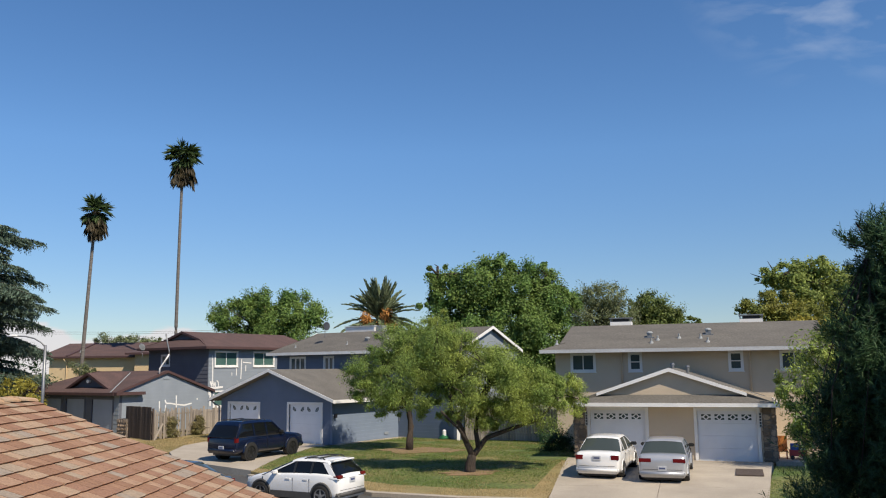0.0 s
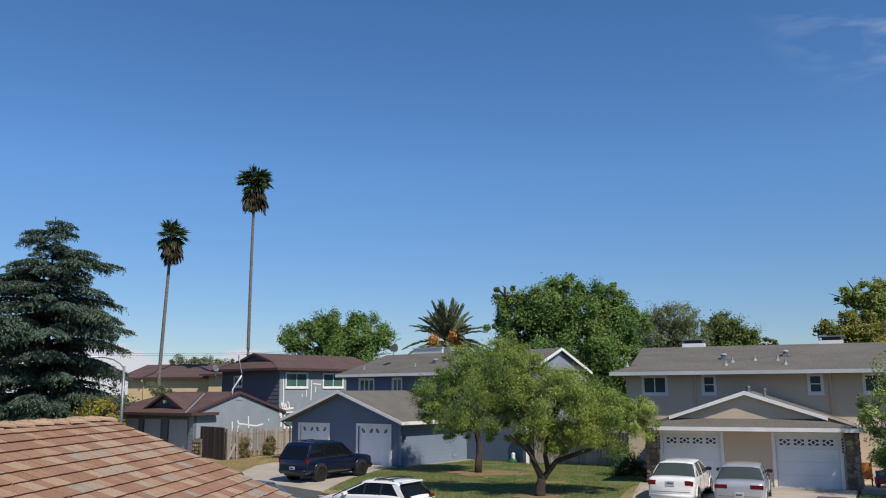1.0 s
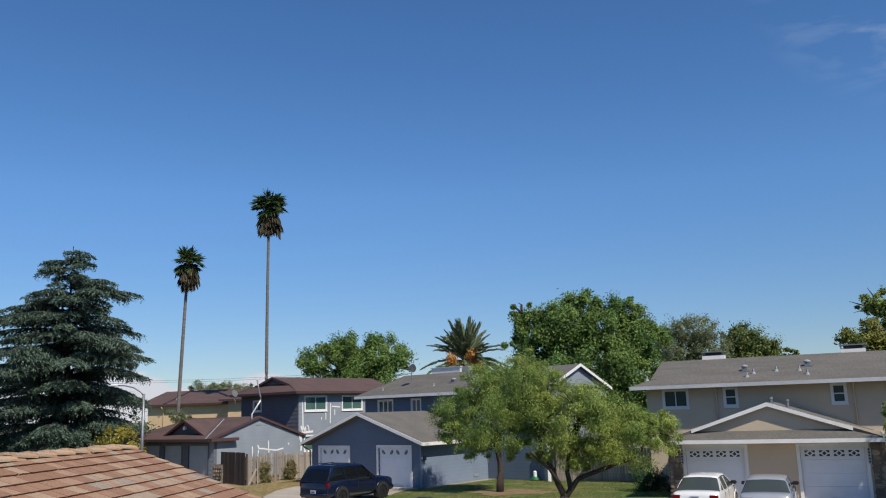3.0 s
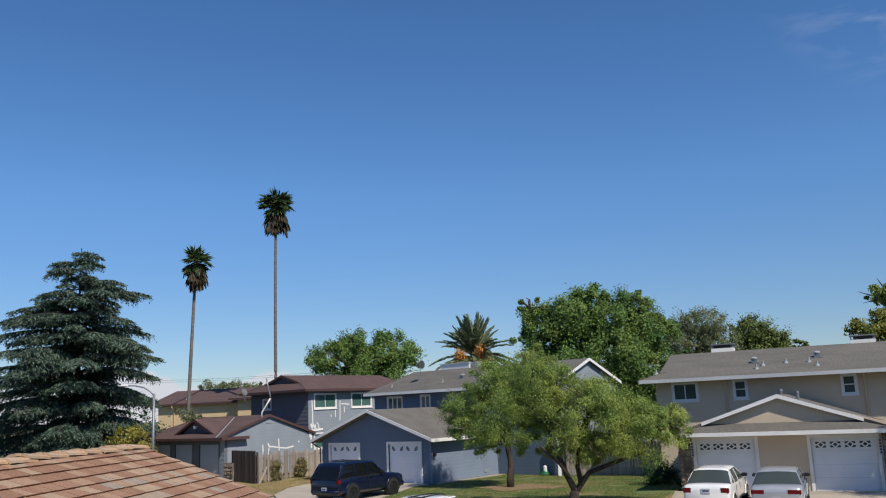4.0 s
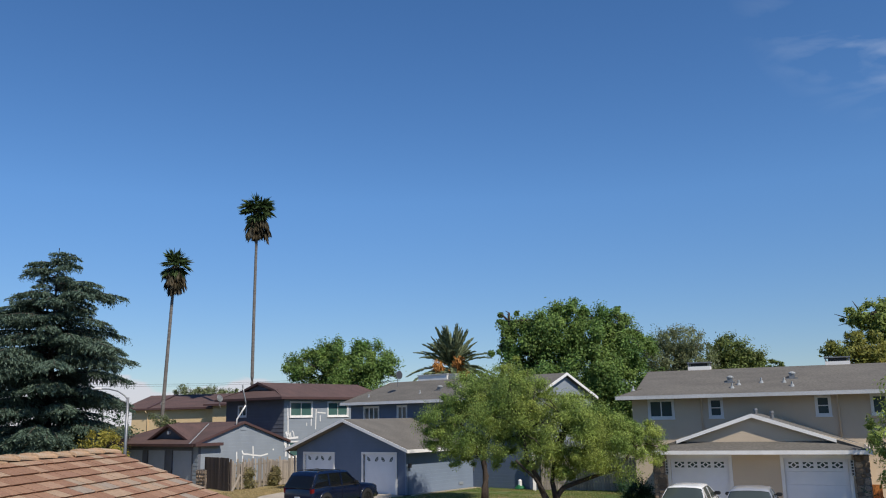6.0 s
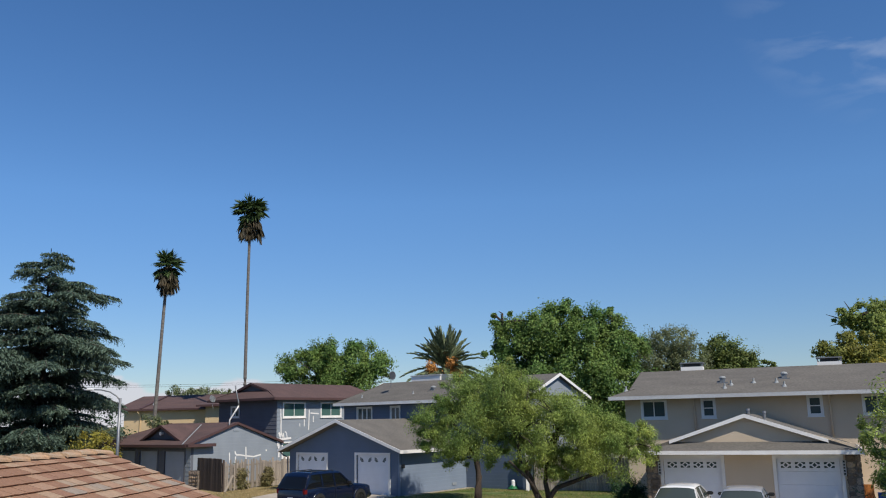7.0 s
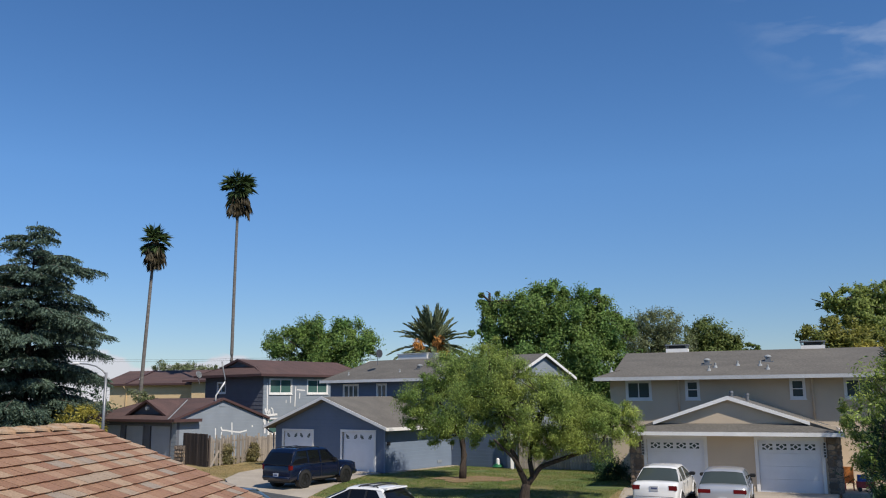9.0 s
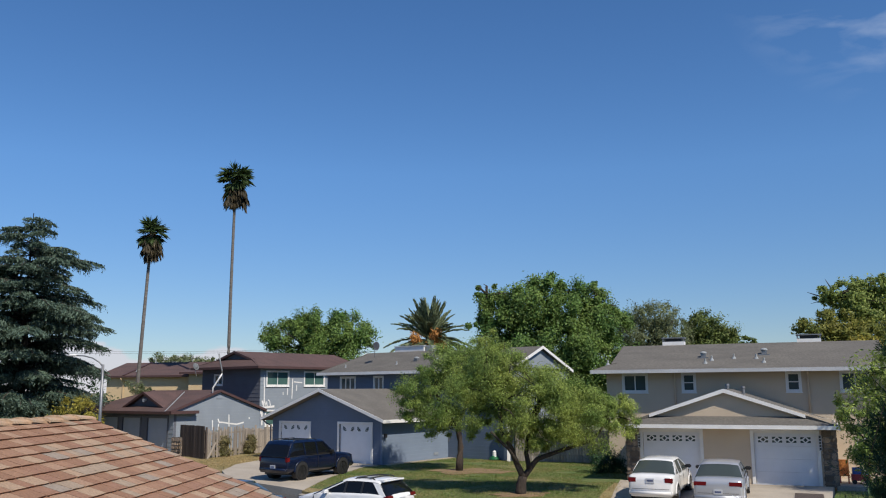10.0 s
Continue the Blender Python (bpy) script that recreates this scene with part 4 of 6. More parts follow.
tree("young_tree", (10.9, 24, -0.35), [([(10.9, 24, -0.45), (10.85, 24, 1.0), (10.7, 24, 2.4)], 0.1, 0.06), ([(10.7, 24, 2.4), (10.9, 24, 3.6), (11.1, 24, 4.6)], 0.06, 0.03)],
     LIGHT, 24, 0.95, 15000, 0.06, M_FRESH, "young light green tree at the street edge", 20, 0.3, 0.25, 0.2, 0.9, 14, 0.1)
DARK = [(5.15, 5.35, 0.12, 0.3), (5.45, 5.15, 0.25, 0.4), (5.3, 4.7, 0.32, 0.45), (5.15, 4.2, 0.42, 0.5), (5.1, 3.6, 0.5, 0.55), (4.98, 3.0, 0.6, 0.5), (4.85, 2.2, 0.68, 0.7), (4.85, 1.2, 0.7, 0.7), (4.85, 0.4, 0.7, 0.6), (5.7, 4.5, 0.5, 0.9), (5.7, 3.2, 0.75, 1.0)]
podo = tree("podocarpus", (5.1, 10, -0.37), [([(5.1, 10, -0.45), (5.1, 10, 2), (5.12, 10, 4), (5.12, 10, 5.4)], 0.09, 0.02)], DARK, 10, 1.0, 100, 0.035, M_NEEDLE, "tall dark podocarpus with narrow leaves", 21, twigs=30, trunk_r=0.05, leafless=True)
rng = np.random.default_rng(121)
tips, outward = crown_points(DARK, 10, 1.0, 9500, rng, 0.16, 1.0, 0.35, 12)
shoot = outward * 0.6 + rng.normal(size=tips.shape) * 0.35 + np.array((0, 0, 0.75))
shoot /= np.linalg.norm(shoot, axis=1)[:, None]
reach = 0.16 + 0.2 * rng.random((len(tips), 1))
pos, axis, facing = [], [], []
for k in range(26):
    u = k / 25
    spin = np.cross(shoot, rng.normal(size=tips.shape))
    spin /= np.linalg.norm(spin, axis=1)[:, None]
    w = shoot * (0.55 + 0.6 * u) + spin * (1.0 - 0.45 * u)
    w /= np.linalg.norm(w, axis=1)[:, None]
    pos.append(tips + shoot * reach * u + w * 0.04)
    axis.append(w * 9)
    facing.append(outward)
pos, axis = np.concatenate(pos) - np.array((5.1, 10, -0.37)), np.concatenate(axis)
leaves("crown", pos, 0.036 + 0.022 * rng.random(len(pos)), 0.12, M_NEEDLE, podo, rng, 0.0, axis, face=np.concatenate(facing))
ROW = [(17.4, 5.6, 1.9, 1.2), (17.9, 4.0, 2.2, 1.3), (16.9, 6.6, 1.2, 0.8), (18.6, 6.2, 1.5, 1.1)]
tree("shade_tree", (17.8, 32.4, -0.2), [([(17.8, 32.4, -0.3), (17.8, 32.4, 1.8), (17.7, 32.4, 3.6)], 0.2, 0.12)], ROW, 32.4, 0.9, 30000, 0.075, M_FRESH2, "leafy green tree beside the porch lawn", 24, 0.3, 0.4, 0.16, 0.8, 12, 0.18)
BUSH = [(-24.56, 3.30, 0.98, 0.43), (-23.58, 3.10, 0.66, 0.33), (-24.2, 2.2, 1.2, 0.9), (-24.2, 1.0, 1.1, 0.9)]
tree("yellow_shrub", (-24.2, 49, -0.3), [([(-24.2, 49, -0.4), (-24.2, 49, 1.5), (-24.2, 49, 2.6)], 0.08, 0.04)], BUSH, 49, 0.9, 7000, 0.09, M_ORANGELEAF, "feathery yellow-green shrub beside the road", 22, 0.25, -0.5, 0.2, 0.9, 10, 0.1)
UNDER = [(-31.4, 1.9, 2.4, 2.0), (-36, 2.6, 3.6, 2.4), (-41.5, 2.6, 4.2, 2.6), (-47, 2.5, 4.0, 2.6)]
tree("evergreen_shrub", (-36, 66, -0.4), [([(-36, 66, -0.5), (-36, 66, 1.2), (-36, 66, 2.4)], 0.15, 0.08)], UNDER, 66, 0.6, 16000, 0.13, M_NEEDLE, "dark evergreen thicket behind the cedar", 25, 0.4, 0.0, 0.2, 0.9, 12, 0.15, fill=0.6)
FAR = [(-58.21, 9.58, 2.81, 0.90), (-53.71, 9.24, 3.01, 0.80), (-60.19, 9.30, 1.40, 0.60), (-50, 9.0, 2.6, 0.8), (-56, 7.0, 5.5, 1.8)]
tree("distant_tree", (-56, 150, -0.4), [([(-56, 150, -0.5), (-56, 150, 4), (-56, 150, 7)], 0.35, 0.2)], FAR, 150, 0.9, 9000, 0.25, M_OLIVE, "distant grey-green trees over the roof", 23, 0.25, -0.4, 0.2, 1.0, 10, 0.3)
for blobs, base, seed in (([(-17.02, 0.78, 0.50, 0.57), (-16.86, 0.25, 0.43, 0.43)], (-17.0, 53.2, -0.02), 31), ([(-15.79, 0.61, 0.41, 0.45), (-15.8, 0.25, 0.3, 0.3)], (-15.8, 55.4, -0.02), 32)):
    tree("shrub", base, [([base, (base[0], base[1], 0.4)], 0.04, 0.02)], blobs, base[1], 0.8, 4500, 0.06, M_DRYLEAF, "straggly dry shrub against the fence", seed, 0.35, -0.3, 0.25, 1.0, 8, 0.05)
tree("shrub", (-27.9, 66.4, -0.4), [([(-27.9, 66.4, -0.4), (-27.9, 66.4, 3.6)], 0.06, 0.03)], [(-28.2, 4.3, 0.85, 0.35), (-27.4, 4.15, 0.6, 0.3), (-27.9, 3.3, 0.9, 0.8)], 66.4, 0.8, 3500, 0.09, M_OLIVE,
     "tall straggly shrub beside the palm trunk", 33, 0.3, 0.0, 0.25, 1.0, 8, 0.06)
tree("shrub", (5.35, 42.6, -0.02), [([(5.35, 42.6, -0.05), (5.35, 42.6, 0.5)], 0.05, 0.03)], [(5.3, 0.55, 0.75, 0.5), (5.9, 0.4, 0.5, 0.4)], 42.6, 0.8, 5000, 0.05, M_NEEDLE,
     "low dark evergreen bush beside the house", 34, 0.35, 0.0, 0.25, 1.0, 8, 0.05)


# cedar
def cedar(base, top, radius, seed):
    rng = np.random.default_rng(seed)
    t = thing("cedar", place(*base), "tall blue-green deodar cedar with drooping tiers", "tree")
    bm = bmesh.new()
    tube(bm, [(0, 0, -0.1), (0.05, 0, top * 0.3), (-0.05, 0, top * 0.6), (0, 0, top)], [0.42, 0.3, 0.18, 0.03], 10)
    part("trunk", bm, M_BARK, t, smooth=True)
    bm = bmesh.new()
    pos, axis, size = [], [], []
    z = 1.0
    while z < top - 0.2:
        for k in range(8 if z < top * 0.8 else 5):
            a = rng.random() * 2 * math.pi
            east = np.interp(z, (0, 3, 5.5, 7.5, 9.6, 12, 14, 15, 16.3, 17.2), (4.4, 5.0, 5.6, 6.3, 6.7, 5.5, 4.6, 3.6, 1.9, 0.5))
            west_ = np.interp(z, (0, 4, 9, 11.5, 13.5, 15, 16.3, 17.2), (7.4, 7.8, 7.2, 5.6, 3.6, 2.6, 1.5, 0.4))
            ln = (east * (0.5 + 0.5 * math.cos(a)) + west_ * (0.5 - 0.5 * math.cos(a))) * (0.48 + 0.6 * rng.random() ** 0.8) * radius
            rise = 0.16 + 0.02 * z * rng.random() + 0.07 * rng.normal()
            pts = [Vector((math.cos(a) * ln * u, math.sin(a) * ln * u, z + ln * (rise * u - (rise * 0.75 + 0.10) * u * u))) for u in (0, 0.17, 0.33, 0.5, 0.67, 0.83, 1.0)]
            tube(bm, pts, [0.075 * (1 - i / 7) * min(1, ln / 4) + 0.008 for i in range(7)], 5)
            out, side = Vector((math.cos(a), math.sin(a), 0)), Vector((-math.sin(a), math.cos(a), 0))
            steps = max(4, int(ln / 0.17))
            for j in range(steps):
                u = 0.16 + 0.84 * (j + rng.random()) / steps
                i = min(5, int(u * 6))
                p = pts[i].lerp(pts[i + 1], min(1.0, u * 6 - i))
                sg = 1 if j % 2 else -1
                reach = (0.30 + 0.24 * ln * min(1.0, 2.6 * (1.06 - u)) * (0.45 + 0.5 * u)) * (0.55 + 0.6 * rng.random())
                way = out * 0.75 + side * sg * 0.75
                count = max(6, int(reach * 30))
                for q in range(count):
                    v = (q + rng.random()) / count
                    pos.append(p + way * reach * v + Vector((rng.normal() * 0.04, rng.normal() * 0.04, -0.42 * reach * v * v - abs(rng.normal()) * 0.10)))
                    axis.append((way + Vector((0, 0, -0.25 - 0.8 * v))) * 2)
                    size.append(0.12 + 0.08 * rng.random())
                if rng.random() < 0.75:
                    for q in range(8):
                        pos.append(p + way * reach * (0.5 + 0.5 * rng.random()) + Vector((rng.normal() * 0.05, rng.normal() * 0.05, -0.2 * reach - 0.075 * q)))
                        axis.append(Vector((0, 0, -3)))
                        size.append(0.11)
        z += 0.36 + 0.2 * rng.random()
    tagged(part("bough_wood", bm, M_BARK, t, smooth=True), "", "", "", "stuff")
    pos, axis = np.array(pos), np.array(axis)
    leaves("needles", pos, np.array(size), 0.28, M_CEDAR, t, rng, 0.0, axis, face=np.tile((0.0, 0.0, 0.7), (len(pos), 1)))


cedar((-32.9, 58, -0.4), 17.2, 1.0, 5)


# fan palms
def fan_palm(base, bend, height, crown, seed, label):
    rng = np.random.default_rng(seed)
    t = thing("fan_palm", place(*base), label, "palm tree")
    bm = bmesh.new()
    k = 46
    pts, rad = [], []
    for i in range(k + 1):
        u = i / k
        pts.append((bend[0] * u + bend[2] * u * (1 - u), bend[1] * u, height * u))
        rad.append((0.165 - 0.055 * u) * (1.0 + 0.05 * (i % 2)) + (0.14 * (1 - u * 12) if u < 0.08 else 0))
    tube(bm, pts, rad, 10)
    part("trunk", bm, M_PALMBARK, t, smooth=False)
    tip = Vector(pts[-1])
    stalks, pos, axis, size, dpos, daxis, dsize = bmesh.new(), [], [], [], [], [], []
    for f in range(92):
        dead = f >= 46
        a = rng.random() * 2 * math.pi
        el = radians(rng.uniform(-62, 84)) if not dead else radians(rng.uniform(-86, -50))
        d = Vector((math.cos(a) * math.cos(el), math.sin(a) * math.cos(el), math.sin(el)))
        ln = crown * (0.34 + 0.22 * rng.random()) * (1.0 if not dead else 0.75)
        low_ = crown * 0.95 * rng.random()
        root = tip + (Vector((math.cos(a), math.sin(a), 0)) * crown * (0.08 + 0.25 * rng.random()) + Vector((0, 0, -low_)) if dead else Vector((0, 0, -rng.random() * 0.3)))
        hub = root + d * ln + Vector((0, 0, -0.08 * crown * rng.random()))
        tube(stalks, [tip + Vector((0, 0, -low_)) if dead else root, root.lerp(hub, 0.5) + Vector((0, 0, 0.04)), hub], [0.03, 0.022, 0.014], 4)
        side = d.cross(Vector((0, 0, 1))).normalized()
        up = side.cross(d)
        for j in range(21):
            b = radians(-110 + j * 11 + rng.normal() * 2) * (0.45 if dead else 1.0)
            w = d * math.cos(b) + side * math.sin(b) + up * 0.08 * rng.normal()
            w = (w + Vector((0, 0, -0.3 - 0.25 * rng.random() - (0.5 if dead else 0)))).normalized()
            L = crown * (0.20 + 0.12 * rng.random()) * (0.8 + 0.2 * math.cos(b)) * (1.15 if dead else 1.0)
            target = (dpos, daxis, dsize) if dead else (pos, axis, size)
            target[0].append(hub + w * L)
            target[1].append(w)
            target[2].append(L)
    part("leaf_stalks", stalks, M_DEAD, t)
    for nm, p, ax, sz, mt, lb in (("fronds", pos, axis, size, M_PALM, ""), ("dead_fronds", dpos, daxis, dsize, M_DEAD, "hanging brown dead fronds")):
        p, ax, sz = np.array(p), np.array(ax), np.array(sz)
        r2 = np.random.default_rng(seed + 5)
        leaves(nm, p, sz, 0.17, mt, t, r2, 0.0, ax * 9, lb)


fan_palm((-23.55, 75, -0.4), (0.1, 0, -0.3), 24.05, 1.8, 41, "very tall thin fan palm with a brown skirt")
fan_palm((-29.0, 68, -0.4), (0.75, 0, -0.1), 17.75, 1.5, 42, "tall slightly leaning fan palm with dead fronds")


# date palm
def date_palm(base, height, radius, seed):
    rng = np.random.default_rng(seed)
    t = thing("date_palm", place(*base), "date palm with arching fronds and orange stalks", "palm tree")
    bm = bmesh.new()
    tube(bm, [(0, 0, -0.1)] + [(0, 0, height * i / 24) for i in range(1, 25)], [0.5] + [0.38 + 0.05 * (i % 2) for i in range(1, 25)], 12)
    part("trunk", bm, M_PALMBARK, t)
    ribs, pos, axis, size = bmesh.new(), [], [], []
    for f in range(80):
        a = f * 2.39996 + rng.normal() * 0.1
        el = radians(-22 + 106 * rng.random() ** 0.9)
        ln = radius * (0.85 + 0.2 * rng.random())
        d = Vector((math.cos(a) * math.cos(el), math.sin(a) * math.cos(el), math.sin(el)))
        drop = 0.36 * math.cos(el) + 0.05
        pts = [Vector((0, 0, height)) + d * ln * u + Vector((0, 0, -drop * ln * u * u)) for u in (0, 0.2, 0.4, 0.6, 0.8, 1.0)]
        tube(ribs, pts, [0.045, 0.04, 0.03, 0.024, 0.016, 0.006], 4)
        side = d.cross(Vector((0, 0, 1)))
        side = side.normalized() if side.length > 0.05 else Vector((1, 0, 0))
        for j in range(84):
            u = 0.14 + 0.86 * j / 84
            i = min(4, int(u * 5))
            p = pts[i].lerp(pts[i + 1], u * 5 - i)
            tang = (pts[i + 1] - pts[i]).normalized()
            s = 1 if j % 2 else -1
            w = (tang * 0.93 + side * s * 0.48 + side.cross(tang) * 0.08 * rng.normal()).normalized()
            L = 0.30 * (1 - 0.55 * abs(2 * u - 1) ** 2)
            pos.append(p + w * L)
            axis.append(w)
            size.append(L)
    part("ribs", ribs, M_DATE, t)
    leaves("fronds", np.array(pos), np.array(size), 0.19, M_DATE, t, rng, 0.02, np.array(axis) * 14)
    for k, (x, z, r) in enumerate([(0.85, -0.35, 0.5), (0.7, 0.35, 0.42), (-0.9, 0.1, 0.4), (0.2, -0.6, 0.36)]):
        n = 560
        p = np.array([x, -1.7, height + z - 0.1]) + rng.normal(size=(n, 3)) * r * np.array([0.5, 0.5, 0.55])
        ob = leaves("fruit_stalks", p, 0.10 + 0.1 * rng.random(n), 0.25, M_FRUIT, t, rng, 0.6, None, "orange hanging date stalks")
        ob["kind"] = "stuff"


date_palm((-4.9, 66, -0.4), 8.2, 3.8, 51)


# grass blades over the lawn and the dry strips
M_BLADE = leafy("grass_blade", (0.125, 0.205, 0.045), (0.20, 0.225, 0.06), 0.4, 0.4, 0.5)
M_STRAW = leafy("straw_blade", (0.46, 0.35, 0.18), (0.34, 0.28, 0.13), 0.3, 0.3, 1.0)


def inside(pts, outline):
    hit = np.zeros(len(pts), bool)
    for (x0, y0), (x1, y1) in zip(outline, outline[1:] + outline[:1]):
        cross = ((y0 > pts[:, 1]) != (y1 > pts[:, 1])) & (pts[:, 0] < (x1 - x0) * (pts[:, 1] - y0) / (y1 - y0 + 1e-9) + x0)
        hit ^= cross
    return hit


def blades(name, outline, n, size, mat, label, seed, thin=0.0):
    rng = np.random.default_rng(seed)
    lo, hi = np.min(outline, 0), np.max(outline, 0)
    p = lo + (hi - lo) * rng.random((n * 2, 2))
    p = p[inside(p, outline)]
    tuft = np.array([noise.noise((x * 0.55, y * 0.55, seed)) for x, y in p])
    p = p[tuft > thin][:n]
    z = np.array([ground_z(x, y) for x, y in p])
    s = size * (0.5 + rng.random(len(p)))
    pos = np.column_stack([p, z + s * 0.6])
    up = np.tile((0.0, 0.0, 1.2), (len(p), 1))
    tagged(leaves(name, pos, s, 0.22, mat, None, rng, 0.0, up), label, "grass", "", "stuff")


blades("grass", LAWN, 80000, 0.028, M_BLADE, "short green lawn grass with thin spots", 81, -0.35)
blades("dry_tufts", LAWN, 30000, 0.028, M_STRAW, "straw-coloured dry tufts in the lawn", 82, 0.04)
blades("dry_tufts", [(5.6, 38.1), (3.4, 29.0), (0.4, 29.7), (-2.4, 31.0), (-5.4, 33.6), (-8.1, 36.4), (-8.0, 37.3), (-4.7, 34.6), (-1.6, 32.3), (0.9, 31.2), (3.2, 31.0), (5.2, 38.1)], 20000, 0.028, M_STRAW,
       "dry yellow grass along the lawn edge", 83, -0.4)
blades("dry_tufts", [(-14.4, 47.5), (-13.5, 52), (-14.0, 58.0), (-17.3, 51.4), (-18, 48.0), (-14.0, 43.8)], 14000, 0.035, M_STRAW, "dry straw grass along the fence", 84, -0.3)
blades("grass", [(13.45, 35.2), (10.35, 28.0), (19, 24.9), (23, 34)], 20000, 0.028, M_BLADE, "green grass beside the driveway", 85, -0.4)

# ---- vehicles ----
M_CARWHITE = paint("white_car_paint", (0.80, 0.80, 0.79))
M_CARSILVER = paint("silver_car_paint", (0.48, 0.49, 0.51), 0.4, 0.35)
M_CARBLUE = paint("dark_blue_car_paint", (0.0025, 0.0065, 0.026), 0.0, 0.25)
M_CARBLUE.node_tree.nodes["Principled BSDF"].inputs["Coat Weight"].default_value = 0.3
M_CARSLATE = paint("slate_car_paint", (0.10, 0.13, 0.16), 0.3)
M_CARGLASS = glassy("car_glass", (0.05, 0.062, 0.058), 0.03)
M_TINTED = glassy("tinted_car_glass", (0.006, 0.007, 0.009), 0.03)
M_CARGLASS.node_tree.nodes["Principled BSDF"].inputs["Specular IOR Level"].default_value = 0.6
M_TAIL = glassy("tail_lamp_red", (0.13, 0.008, 0.010), 0.12)
M_CLEAR = glassy("lamp_clear", (0.65, 0.66, 0.68), 0.1)
M_RIM = material("alloy_rim", (0.45, 0.45, 0.46), None, 0.3, 3, 60, 0.05, metal=0.8, detail=0.05)
M_BLACKRIM = material("black_rim", (0.03, 0.03, 0.032), None, 0.3, 3, 60, 0.05, metal=0.5, detail=0.05)
M_PLATE = material("number_plate", (0.55, 0.57, 0.60), None, 0.5, 3, 60, 0.05, detail=0.05)
M_PLATEBAR = material("plate_bar", (0.08, 0.10, 0.2), None, 0.5, 3, 60, 0.05, detail=0.05)
M_GREYPLASTIC = material("grey_plastic", (0.075, 0.073, 0.07), None, 0.6, 3, 60, 0.1)


def wheel(parent, x, y, r, side, rim):
    """A wheel at (x, y): tyre, rim and spokes; side: +1 or -1, the way its outer face looks along y."""
    bm = bmesh.new()
    prof = [(r * 0.66, -0.10), (r * 0.93, -0.10), (r, -0.06), (r, 0.06), (r * 0.93, 0.10), (r * 0.66, 0.10)]
    k = 22
    rings = [[bm.verts.new((x + math.cos(2 * math.pi * i / k) * q, y + side * w, r + math.sin(2 * math.pi * i / k) * q)) for q, w in prof] for i in range(k)]
    for i in range(k):
        a, b = rings[i], rings[(i + 1) % k]
        for j in range(len(prof) - 1):
            bm.faces.new((a[j], b[j], b[j + 1], a[j + 1]))
    tyre = part("wheel", bm, M_RUBBER, parent, "black rubber tyre", smooth=True)
    bm = bmesh.new()
    tube(bm, [(x, y + side * 0.02, r), (x, y + side * 0.05, r)], [r * 0.66, r * 0.66], 22)
    part("brake_disc", bm, M_BLACK, tyre)
    bm = bmesh.new()
    ring = [(r * 0.68, 0.055), (r * 0.68, 0.105), (r * 0.60, 0.10), (r * 0.58, 0.055)]
    rr = [[bm.verts.new((x + math.cos(2 * math.pi * i / k) * q, y + side * w, r + math.sin(2 * math.pi * i / k) * q)) for q, w in ring] for i in range(k)]
    for i in range(k):
        a, b = rr[i], rr[(i + 1) % k]
        for j in range(3):
            bm.faces.new((a[j], b[j], b[j + 1], a[j + 1]))
    for s in range(5):
        t = 2 * math.pi * s / 5 + 0.3
        c, n = Vector((math.cos(t), 0, math.sin(t))), Vector((-math.sin(t), 0, math.cos(t)))
        o = Vector((x, y + side * 0.09, r))
        slab(bm, [o + c * 0.03 + n * 0.035, o + c * r * 0.62 + n * 0.022, o + c * r * 0.62 - n * 0.022, o + c * 0.03 - n * 0.035], (0, -side * 0.03, 0))
    tube(bm, [(x, y + side * 0.06, r), (x, y + side * 0.10, r)], [0.06, 0.05], 12)
    part("rim", bm, rim, tyre)


def loft(stations):
    """A hull through cross-sections, each a list of (y, z) for one half, from the bottom's middle round to the top's middle."""
    bm = bmesh.new()
    rings = []
    for x, half in stations:
        full = [(y, z) for y, z in half] + [(-y, z) for y, z in half[-2:0:-1]]
        rings.append([bm.verts.new((x, y, z)) for y, z in full])
    n = len(rings[0])
    for a, b in zip(rings, rings[1:]):
        for i in range(n):
            bm.faces.new((a[i], a[(i + 1) % n], b[(i + 1) % n], b[i]))
    bm.faces.new(rings[0][::-1])
    bm.faces.new(rings[-1])
    return bm


